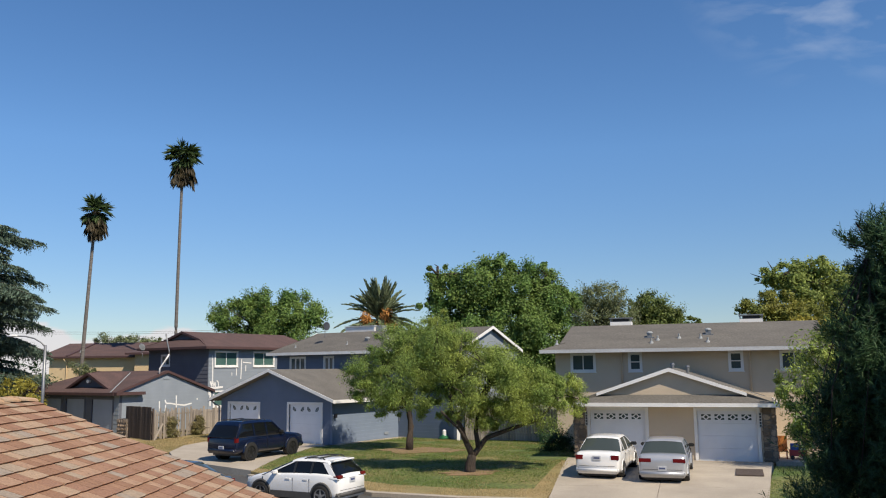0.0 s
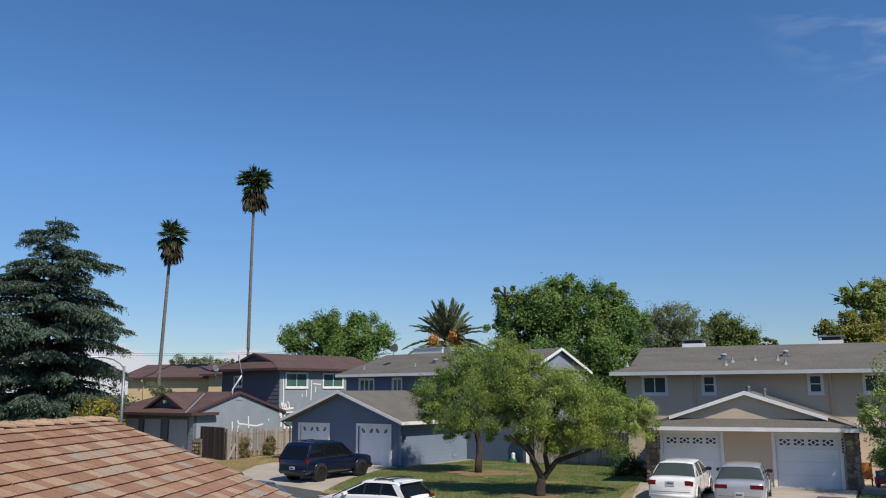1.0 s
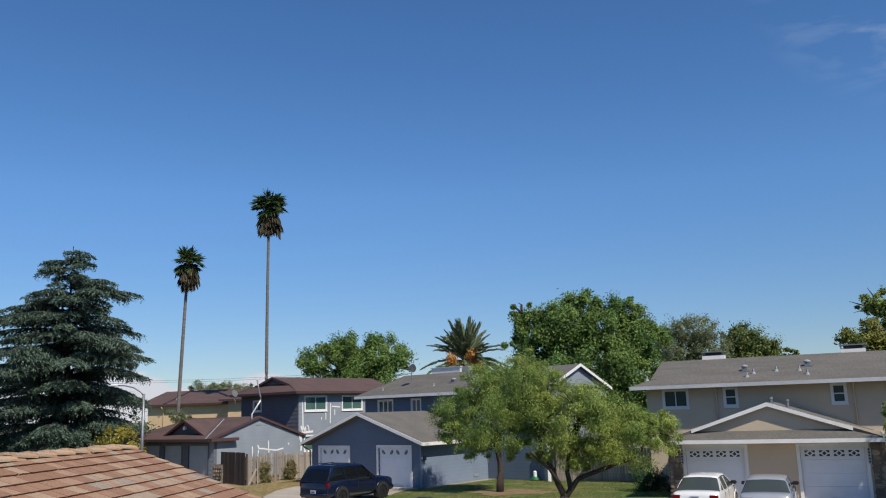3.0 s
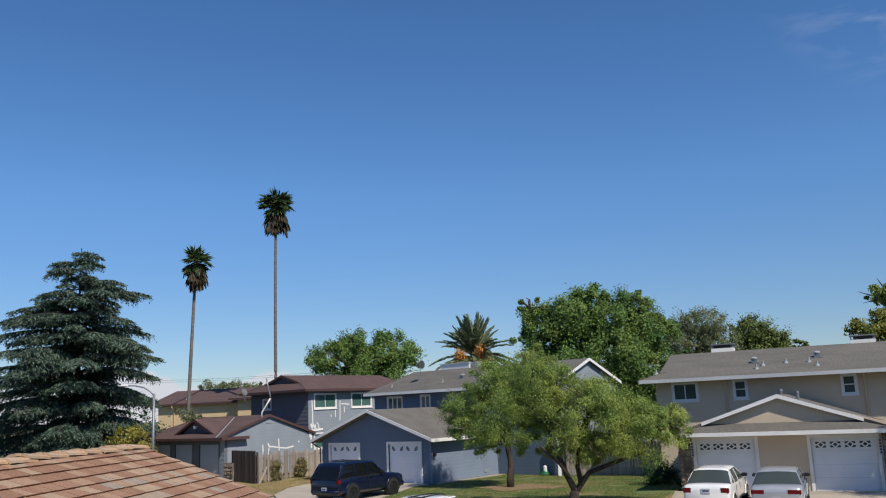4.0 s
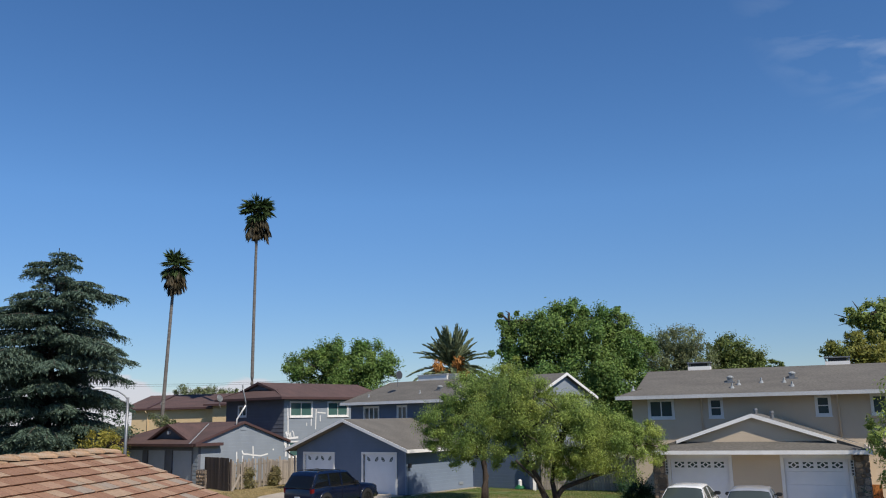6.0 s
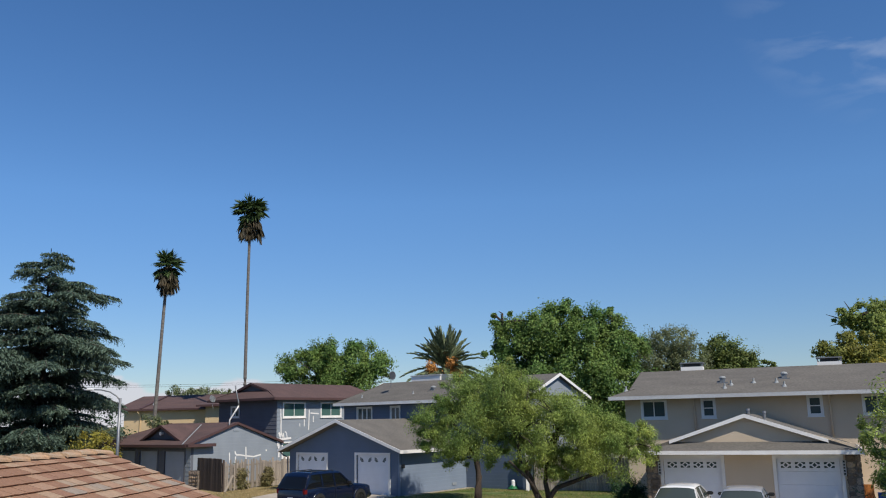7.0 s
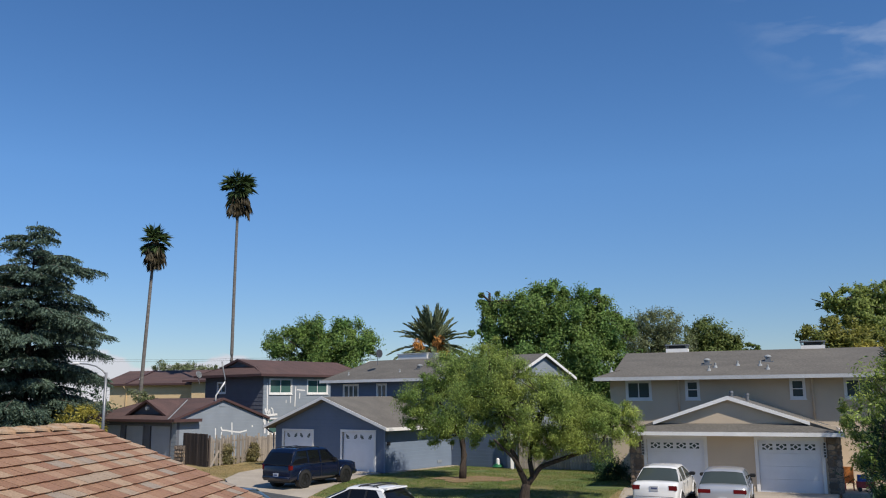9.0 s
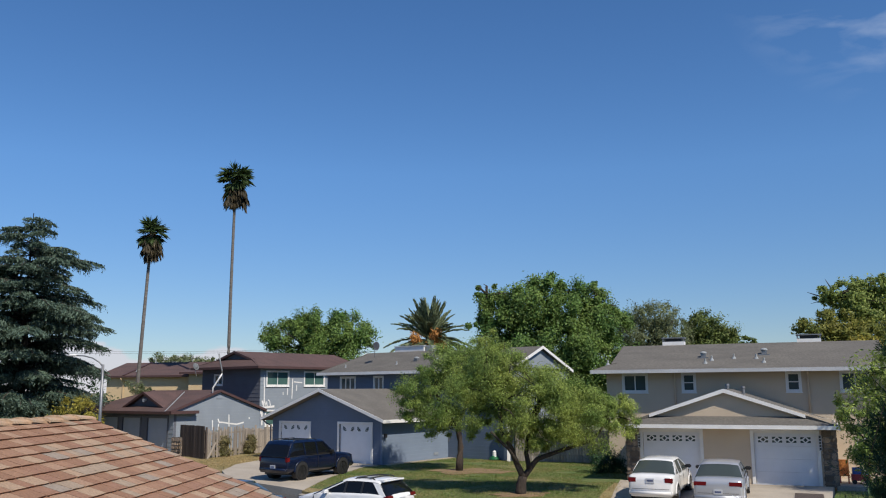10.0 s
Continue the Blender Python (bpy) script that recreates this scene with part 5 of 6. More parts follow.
def car(name, m, label, L, W, clear, hull, house_, wheels, r, mat, rim, lamps, dark_low=None, rails=False, pillars=(), third=True, plate_z=0.75, mirror=None, handles=(), tail_w=0.16, tail_wing=False, dark_pillars=False):
    """hull: (x share from the tail, half width share, top z); house_: (tail base x, tail roof x, front roof x, front base x, belt z, roof z, roof width share)."""
    car_ = thing(name, m, label, "car", "parked cars")
    h = W / 2
    st = []
    for s, w, z in hull:
        x, w = -L / 2 + s * L, h * w
        st.append((x, [(0, clear), (w * 0.9, clear), (w * 0.985, clear + 0.10), (w, clear + 0.22), (w, (clear + z) / 2 + 0.05), (w * 0.985, z - 0.10), (w * 0.95, z - 0.03), (w * 0.86, z), (w * 0.5, z + 0.018), (0, z + 0.025)]))
    bm = loft(st)
    body = part("body", bm, mat, car_, smooth=True)
    # glass house, with the roof and the pillars laid over it
    tb, tr, fr, fb, belt, top, tw = house_
    X = lambda q: -L / 2 + q * L
    wb, wt = h * 0.95, h * tw
    low = belt - 0.06

    def section(x, crown):
        """Half a cross-section of the cabin at x, its crown at that height."""
        u = max(0.02, (crown - low) / (top - low))
        e = low + (crown - low) * 0.86
        w = wb + (wt - wb) * u * 0.92
        return (x, [(0, low - 0.03), (wb, low - 0.03), (wb, low), ((wb + w) / 2 + 0.012, (low + e) / 2), (w, e), (w * 0.93, crown - 0.018 * u), (w * 0.6, crown + 0.012 * u), (0, crown + 0.025 * u)])

    def crest(x):
        """Height of the cabin's crown at x."""
        bow = 0.03 * (1 - (2 * (x - X(tr)) / (X(fr) - X(tr)) - 1) ** 2)
        back_, front = (x - X(tb)) / max(0.01, X(tr) - X(tb)), (X(fb) - x) / (X(fb) - X(fr))
        return low + (top - low) * min(1.0, max(0.0, back_) ** 0.9, max(0.0, front) ** 0.92) + (bow if X(tr) < x < X(fr) else 0)

    marks = [X(tb) + 0.004] + [X(tb) + (X(tr) - X(tb)) * q for q in (0.3, 0.6, 0.85)] + [X(tr) + (X(fr) - X(tr)) * q for q in (0, 0.08, 0.3, 0.55, 0.8, 0.93, 1)] + [X(fr) + (X(fb) - X(fr)) * q for q in (0.15, 0.4, 0.7)] + [X(fb) - 0.004]
    part("window_glass", loft([section(x, crest(x)) for x in marks]), M_TINTED if rails else M_CARGLASS, car_, "dark tinted car glass", smooth=True)
    bm = bmesh.new()
    rings = []
    for q in (-0.05, 0.0, 0.1, 0.3, 0.55, 0.8, 0.93, 1.0, 1.05):
        x = X(tr) + (X(fr) - X(tr)) * q
        half = section(x, crest(x))[1][4:]
        full = [(y * 1.01, z + 0.012) for y, z in half] + [(-y * 1.01, z + 0.012) for y, z in half[-2::-1]]
        rings.append([bm.verts.new((x, y, z)) for y, z in full])
    for a, b in zip(rings, rings[1:]):
        for i in range(len(a) - 1):
            bm.faces.new((a[i], a[i + 1], b[i + 1], b[i]))
    bmesh.ops.solidify(bm, geom=bm.faces[:], thickness=0.03)
    part("roof", bm, mat, car_, smooth=True)

    def pillar(nm, s, xb, xt, w0, w1, base=0.0):
        """A strip of body sheet up the cabin's side, from the belt at xb to the roof's edge at xt."""
        b2 = bmesh.new()
        rows_ = []
        for k in range(6):
            u = base + (1 - base) * k / 5
            x, w = xb + (xt - xb) * u, w0 + (w1 - w0) * u
            u2 = min(1.0, u * 0.9)
            y = wb + (wt - wb) * u2 + 0.016 + 0.03 * u2 * (1 - u2)
            z = low - 0.02 + (top - low - 0.05) * u
            rows_.append([b2.verts.new(p) for p in ((x - w / 2, s * y, z), (x + w / 2, s * y, z), (x + w / 2, s * (y - 0.05), z), (x - w / 2, s * (y - 0.05), z))])
        for a, b in zip(rows_, rows_[1:]):
            for i in range(4):
                b2.faces.new((a[i], a[(i + 1) % 4], b[(i + 1) % 4], b[i]))
        b2.faces.new(rows_[0][::-1])
        b2.faces.new(rows_[-1])
        part(nm, b2, M_BLACK if nm == "door_pillar" and dark_pillars else mat, car_)

    # frame round the rear screen
    for s in (-1, 1):
        b2 = bmesh.new()
        slab(b2, [(X(tb) - 0.012, s * wb * 0.86, low - 0.02), (X(tb) - 0.012, s * wb * 1.01, low - 0.02), (X(tr) - 0.012, s * wt * 1.0, top - 0.05), (X(tr) - 0.012, s * wt * 0.86, top - 0.02)], (0.05, 0, -0.02))
        part("rear_pillar", b2, mat, car_)
    if tail_wing:
        bm = boxes((X(tr) - 0.17, X(tr) + 0.12, -wt * 0.95, wt * 0.95, top - 0.045, top + 0.015))
        bmesh.ops.bevel(bm, geom=bm.edges[:], offset=0.02, segments=2, affect="EDGES")
        part("roof_spoiler", bm, mat, car_)
    part("boot_seam", boxes((-L / 2 - 0.004, -L / 2 + 0.06, -h * 0.80, h * 0.80, clear + 0.275, clear + 0.287)), M_BLACK, car_)

    for s in (-1, 1):
        pillar("corner_pillar", s, X(fb) - 0.10, X(fr) - 0.02, 0.09, 0.10)
        pillar("corner_pillar", s, X(tb) + tail_w * 0.5, X(tr) + tail_w * 0.45, tail_w, tail_w * 0.9)
        for q in pillars:
            pillar("door_pillar", s, X(q), X(q) - 0.03, 0.085, 0.075)
        for q in (*pillars, fb - 0.015):
            if wheels[0] + r * 0.9 / L < q:
                part("door_seam", boxes((X(q) - 0.006, X(q) + 0.006, *sorted((s * h * 0.93, s * h * 1.003)), clear + 0.12, belt - 0.1)), M_BLACK, car_)
        part("belt_trim", boxes((X(tb) + tail_w, X(fb) - 0.12, *sorted((s * (wb - 0.04), s * (wb + 0.014))), low - 0.02, low + 0.012)), M_BLACK if mat is not M_CARWHITE else mat, car_)
        for wx in wheels:
            bm = bmesh.new()
            arc_ = [radians(-12 + 204 * k / 14) for k in range(15)]
            tube(bm, [(X(wx) + math.cos(t) * r * 1.14, s * (h - 0.035), r + math.sin(t) * r * 1.14) for t in arc_], [0.052] * 15, 6)
            part("wheel_flare", bm, dark_low if dark_low is M_GREYPLASTIC else mat, car_, smooth=True)
        mx = X(fb) - 0.5 * (X(fb) - X(fr))
        bm = boxes((mx - 0.06, mx + 0.08, *sorted((s * (wb - 0.03), s * (wb + 0.20))), belt + 0.0, belt + 0.13))
        bmesh.ops.bevel(bm, geom=bm.edges[:], offset=0.03, segments=2, affect="EDGES")
        part("wing_mirror", bm, mirror or M_BLACK, car_)
        for q in handles:
            bm = boxes((X(q) - 0.09, X(q) + 0.09, *sorted((s * (h * 0.985), s * (h * 1.012))), belt - 0.16, belt - 0.12))
            part("door_handle", bm, mat, car_)
        for wx in wheels:
            bm = bmesh.new()
            tube(bm, [(X(wx), s * (h - 0.26), r), (X(wx), s * (h + 0.004), r)], [r * 1.10, r * 1.10], 24)
            part("wheel_arch", bm, M_BLACK, car_)
            wheel(car_, X(wx), s * (h - 0.072), r, s, rim)
        for kind, (y0, y1), (z0, z1), at_front in lamps:
            x0 = L / 2 - 0.16 if at_front else -L / 2
            d = -1 if at_front else 1
            bm = boxes((*sorted((x0 - d * 0.006, x0 + d * 0.20)), *sorted((s * h * y0, s * h * y1)), z0, z1))
            bmesh.ops.bevel(bm, geom=bm.edges[:], offset=0.02, segments=2, affect="EDGES")
            part("head_lamp" if at_front else "tail_lamp", bm, M_CLEAR if kind == "clear" else M_TAIL, car_)
        if dark_low is M_GREYPLASTIC:
            part("sill", boxes((X(wheels[0]) + r * 1.1, X(wheels[1]) - r * 1.1, *sorted((s * h * 0.9, s * (h + 0.008))), clear - 0.02, clear + 0.19)), dark_low, car_)
        if rails:
            bm = bmesh.new()
            tube(bm, [(X(tr) + 0.2, s * wt * 0.88, top), (X(tr) + 0.3, s * wt * 0.88, top + 0.07), (X(fr) - 0.5, s * wt * 0.88, top + 0.075), (X(fr) - 0.35, s * wt * 0.88, top)], [0.022] * 4, 6)
            part("roof_rail", bm, M_BLACK, car_)
    if rails:
        for q in (0.3, 0.62):
            x = X(tr) + (X(fr) - X(tr)) * q
            part("cross_bar", boxes((x - 0.03, x + 0.03, -wt * 0.9, wt * 0.9, top + 0.06, top + 0.09)), M_BLACK, car_)
    plate = part("number_plate", boxes((-L / 2 - 0.022, -L / 2 + 0.02, -0.155, 0.155, plate_z - 0.08, plate_z + 0.08)), M_PLATE, car_)
    part("plate_bars", boxes((-L / 2 - 0.026, -L / 2 - 0.02, -0.11, 0.11, plate_z - 0.03, plate_z + 0.03)), M_PLATEBAR, plate)
    bm = boxes((-L / 2 - 0.05, -L / 2 + 0.3, -h * 0.93, h * 0.93, clear + 0.02, clear + 0.26))
    bmesh.ops.bevel(bm, geom=bm.edges[:], offset=0.06, segments=3, affect="EDGES")
    part("rear_bumper", bm, dark_low or mat, car_, smooth=True)
    bm = boxes((L / 2 - 0.3, L / 2 + 0.03, -h * 0.9, h * 0.9, clear + 0.02, clear + 0.26))
    bmesh.ops.bevel(bm, geom=bm.edges[:], offset=0.06, segments=3, affect="EDGES")
    part("front_bumper", bm, dark_low or mat, car_, smooth=True)
    part("underbody", boxes((-L / 2 + 0.2, L / 2 - 0.2, -h * 0.75, h * 0.75, clear - 0.1, clear + 0.05)), M_BLACK, car_)
    return car_


SEDAN = [(0.0, 0.86, 0.80), (0.008, 0.92, 0.93), (0.03, 0.965, 0.985), (0.10, 0.985, 0.995), (0.2, 1.0, 0.98), (0.5, 1.0, 0.95), (0.72, 0.99, 0.94), (0.82, 0.98, 0.88), (0.92, 0.94, 0.79), (0.97, 0.86, 0.70), (1.0, 0.70, 0.60)]
car("sedan", pose(6.56, 34.5, -0.05, 0, -1.5, 68), "white four-door sedan parked on the driveway", 4.45, 1.70, 0.22, SEDAN, (0.115, 0.27, 0.56, 0.77, 0.98, 1.43, 0.74), (0.19, 0.80), 0.31, M_CARWHITE, M_RIM,
    [("red", (0.60, 0.95), (0.72, 0.90), False), ("clear", (0.5, 0.85), (0.58, 0.72), True)], pillars=(0.30, 0.47), plate_z=0.80, handles=(0.35, 0.52), tail_w=0.26)
car("sedan", pose(8.6, 33.45, -0.06, 0, -1.5, 71.5), "silver four-door sedan parked on the driveway", 4.72, 1.74, 0.22, SEDAN, (0.14, 0.28, 0.57, 0.78, 0.98, 1.39, 0.76), (0.19, 0.79), 0.31, M_CARSILVER, M_RIM,
    [("red", (0.42, 0.94), (0.74, 0.89), False), ("clear", (0.5, 0.85), (0.58, 0.72), True)], pillars=(0.31, 0.48), plate_z=0.55, handles=(0.36, 0.53), mirror=M_BLACK, tail_w=0.26)
SUVH = [(0.0, 0.90, 0.98), (0.01, 0.95, 1.08), (0.05, 0.975, 1.13), (0.2, 1.0, 1.13), (0.4, 0.985, 1.12), (0.62, 0.985, 1.11), (0.72, 0.99, 1.10), (0.82, 1.0, 1.07), (0.92, 0.975, 1.01), (0.97, 0.91, 0.94), (1.0, 0.80, 0.80)]
car("sport_utility_vehicle", pose(-8.87, 41.2, -0.01, 0, 0, 60), "dark blue sport utility vehicle on the driveway", 4.80, 1.84, 0.36, SUVH, (0.0, 0.085, 0.53, 0.70, 1.13, 1.73, 0.80), (0.20, 0.80), 0.40, M_CARBLUE, M_BLACKRIM,
    [("red", (0.82, 0.96), (0.84, 1.10), False), ("clear", (0.5, 0.88), (0.75, 0.92), True)], pillars=(0.255, 0.43), rails=True, plate_z=0.62, handles=(0.30, 0.48), dark_low=M_CARBLUE, tail_w=0.13)
CROSS = [(0.0, 0.85, 0.90), (0.012, 0.92, 1.00), (0.05, 0.97, 1.06), (0.2, 1.0, 1.07), (0.45, 1.0, 1.05), (0.68, 0.99, 1.02), (0.78, 0.98, 0.97), (0.88, 0.93, 0.88), (0.95, 0.86, 0.78), (1.0, 0.66, 0.64)]
car("crossover", pose(-4.82, 29.75, -0.37, 0, 0, 152), "white compact crossover parked at the kerb", 4.02, 1.72, 0.26, CROSS, (0.0, 0.12, 0.47, 0.78, 0.98, 1.46, 0.75), (0.165, 0.785), 0.35, M_CARWHITE, M_RIM,
    [("red", (0.60, 0.95), (0.90, 1.02), False), ("clear", (0.48, 0.82), (0.70, 0.80), True)], dark_low=M_GREYPLASTIC, pillars=(0.28, 0.45), rails=True, plate_z=0.84, handles=(0.32, 0.50), tail_w=0.24, tail_wing=True, dark_pillars=True, mirror=M_CARWHITE)
car("sedan", pose(-9.3, 29.0, -0.37, 0, 0, 152), "slate blue sedan parked in the street", 4.6, 1.75, 0.24, SEDAN, (0.07, 0.28, 0.56, 0.76, 0.97, 1.42, 0.74), (0.19, 0.79), 0.31, M_CARSLATE, M_RIM,
    [("red", (0.5, 0.95), (0.76, 0.92), False), ("clear", (0.5, 0.85), (0.58, 0.72), True)], pillars=(0.30, 0.47), plate_z=0.60, handles=(0.35, 0.52), tail_w=0.26)


# ---- fences, lamp, small things ----
def fence(points, height, mat, label, seed, width=0.14, gap=0.012, worn=0.3, name="fence"):
    """Upright boards with posts and rails along a line of ground points."""
    rng = random.Random(seed)
    f = thing(name, place(points[0][0], points[0][1], ground_z(*points[0])), label, name)
    o = Vector((points[0][0], points[0][1], 0))
    shapes = []
    for k in range(4):
        bm = bmesh.new()
        t = rng.uniform(-0.17, 0.1) * worn
        slab(bm, [(0.0, 0, 0.03), (width, 0, 0.03), (width, 0, height + t), (width * 0.8, 0, height + t + 0.03), (width * 0.2, 0, height + t + 0.03), (0.0, 0, height + t)], (0, 0.02, 0))
        me = bpy.data.meshes.new("board")
        bmesh.ops.recalc_face_normals(bm, faces=bm.faces)
        bm.to_mesh(me)
        bm.free()
        me.materials.append(mat)
        shapes.append(me)
    for (x0, y0), (x1, y1) in zip(points, points[1:]):
        a, d = Vector((x0, y0, 0)) - o, Vector((x1 - x0, y1 - y0, 0))
        n = int(d.length / (width + gap))
        ang_ = math.atan2(d.y, d.x)
        for i in range(n):
            if rng.random() < 0.06 * worn:
                continue
            ob = new("board", shapes[rng.randrange(4)])
            ob.parent = f
            p = a + d * (i / n)
            ob.matrix_basis = Matrix.Translation((p.x, p.y, rng.uniform(-0.05, 0.05) * worn)) @ Euler((rng.uniform(-0.04, 0.04) * worn, rng.uniform(-0.012, 0.012) * worn, ang_ + rng.uniform(-0.02, 0.02))).to_matrix().to_4x4()
        for z in (0.35, height - 0.3):
            part("rail", boxes((0, d.length, 0.03, 0.08, z, z + 0.09)), mat, f, m=Matrix.Translation(a) @ Euler((0, 0, ang_)).to_matrix().to_4x4())
        k = max(1, round(d.length / 2.4))
        for i in range(k + 1):
            p = a + d * (i / k)
            part("post", boxes((-0.05, 0.05, 0.08, 0.17, -0.2, height - 0.05)), mat, f, m=Matrix.Translation(p) @ Euler((0, 0, ang_)).to_matrix().to_4x4())
    return f


fence([(1.25, 49.3), (6.4, 47.7)], 1.75, M_BOARD, "brown weathered board fence behind the lawn", 61)
fence([(-17.35, 51.5), (-16.1, 55.4), (-13.55, 57.6)], 1.70, M_BOARD, "grey weathered board fence with leaning boards", 62, 0.14, 0.006, 1.0)
plank = thing("loose_plank", pose(-17.1, 51.0, 0.0, 0, 0, 60), "loose pale plank leaning on the fence", "plank")
part("plank_board", boxes((-0.06, 0.06, -0.02, 0.02, 0, 1.15)), M_BOARD, plank, m=pose(0, 0, 0, 0, 32, 0))
fence([(-19.9, 53.9), (-17.45, 51.35)], 1.92, M_DARKBOARD, "dark stained wooden side gate panel", 63, 0.16, 0.002, 0.08, "gate")


def stone_pier(m, w, d, h, label, seed, cols=3):
    """A pier faced with field stones: rough stones proud of the mortar."""
    rng = random.Random(seed)
    p = thing("stone_pier", m, label, "stone pier")
    part("core", boxes((0.03, w - 0.03, 0.03, d, 0, h)), M_MORTAR, p)
    z = 0.02
    while z < h - 0.06:
        hh = rng.uniform(0.16, 0.30)
        hh = min(hh, h - z)
        x = 0.0
        while x < w - 0.04:
            ww = min(rng.uniform(0.18, 0.40), w - x)
            if w - x - ww < 0.09:
                ww = w - x
            bm = boxes((x + 0.012, x + ww - 0.012, -rng.uniform(0.0, 0.03), 0.08, z + 0.012, z + hh - 0.012))
            bmesh.ops.bevel(bm, geom=bm.edges[:], offset=min(0.055, hh * 0.28), segments=2, affect="EDGES")
            for v in bm.verts:
                v.co += Vector((rng.uniform(-0.022, 0.022), rng.uniform(-0.012, 0.008), rng.uniform(-0.022, 0.022)))
            part("stone", bm, M_STONE, p)
            x += ww
        for y in (0.1, 0.1 + (d - 0.1) / 2):
            bm = boxes((w - 0.06, w + rng.uniform(0.0, 0.02), y, y + (d - 0.1) / 2 - 0.02, z + 0.012, z + hh - 0.012))
            bmesh.ops.bevel(bm, geom=bm.edges[:], offset=0.02, segments=1, affect="EDGES")
            part("stone", bm, M_STONE, p)
        z += hh
    return p


stone_pier(FR @ place(-5.42, -0.12, 0), 0.58, 0.6, 2.36, "brown field stone pier beside the garage door", 71)
stone_pier(FR @ place(2.64, -0.12, 0), 0.58, 0.6, 2.36, "field stone pier at the porch corner", 72)
stone_pier(pose(-20.55, 54.1, 0, 0, 0, -34), 1.0, 0.5, 1.15, "low field stone gate pier", 73)

# vertical house-number plates, as plain bars
for x in (2.585, -4.80):
    plate = tagged(part("number_plaque", boxes((x - 0.06, x + 0.06, -0.15, -0.125, 1.45, 2.08)), M_GUTTER, m=FR), "narrow grey number plaque by the garage", "number plaque")
    for i in range(5):
        part("number_bar", boxes((x - 0.035, x + 0.035, -0.158, -0.15, 1.49 + i * 0.12, 1.57 + i * 0.12)), M_BLACK, plate)

# street lamp
lamp = thing("street_lamp", place(-21.03, 45, -0.37), "grey metal street lamp with a curved arm", "street lamp")
bm = bmesh.new()
tube(bm, [(0, 0, 0), (0, 0, 3), (0, 0, 5.87)], [0.10, 0.085, 0.07], 12)
part("pole", bm, M_METAL, lamp, smooth=True)
bm = bmesh.new()
tube(bm, [(0, 0, 5.75), (-0.2, 0, 5.98), (-0.6, 0, 6.22), (-1.1, 0, 6.34), (-1.6, 0, 6.36)], [0.04, 0.038, 0.035, 0.033, 0.03], 8)
part("arm", bm, M_METAL, lamp, smooth=True)
bm = bmesh.new()
tube(bm, [(-1.5, 0, 6.37), (-1.62, 0, 6.38), (-1.85, 0, 6.37), (-2.05, 0, 6.35)], [0.06, 0.10, 0.11, 0.05], 12)
for v in bm.verts:
    v.co.z = 6.37 + (v.co.z - 6.37) * 0.6
part("lamp_head", bm, M_WHITE, lamp, smooth=True)

# antenna mast, dish and aerials on the roofs
mast = thing("antenna_mast", place(-19.74, 59.5, 3.9), "grey and white conduit mast over the brown roof", "mast")
bm = bmesh.new()
tube(bm, [(0.64, 0, 1.3), (0.60, 0, 1.6), (0.45, 0, 2.2), (0.35, 0, 2.76)], [0.05, 0.055, 0.055, 0.05], 8)
part("mast_pipe", bm, M_METAL, mast, smooth=True)
bm = bmesh.new()
tube(bm, [(-0.02, 0, -0.2), (0.0, 0, 0.38), (0.32, 0, 0.86), (0.64, 0, 1.36)], [0.055, 0.055, 0.055, 0.055], 8)
part("conduit", bm, M_WHITE, mast, smooth=True)
def dish(m, mat, label):
    d = thing("satellite_dish", m, label, "satellite dish")
    bm = bmesh.new()
    rings = [[bm.verts.new((math.cos(2 * math.pi * i / 16) * q, -0.25 * q * q, math.sin(2 * math.pi * i / 16) * q)) for i in range(16)] for q in (0.04, 0.14, 0.23, 0.29)]
    for a, b in zip(rings, rings[1:]):
        for i in range(16):
            bm.faces.new((a[i], a[(i + 1) % 16], b[(i + 1) % 16], b[i]))
    bm.faces.new(rings[0])
    bmesh.ops.solidify(bm, geom=bm.faces[:], thickness=0.015)
    part("reflector", bm, mat, d, smooth=True)
    bm = bmesh.new()
    tube(bm, [(0, 0.03, 0), (0.05, 0.2, -0.25), (0.05, 0.2, -0.75)], [0.025] * 3, 6)
    part("bracket", bm, M_METAL, d)
dish(pose(-7.75, 56.6, 6.95, 0, 0, 50), M_DARKGREY, "dark satellite dish on the roof ridge")
dish(pose(-23.3, 65.9, 5.95, -20, 0, 60), M_CURTAIN, "pale satellite dish at the eaves")

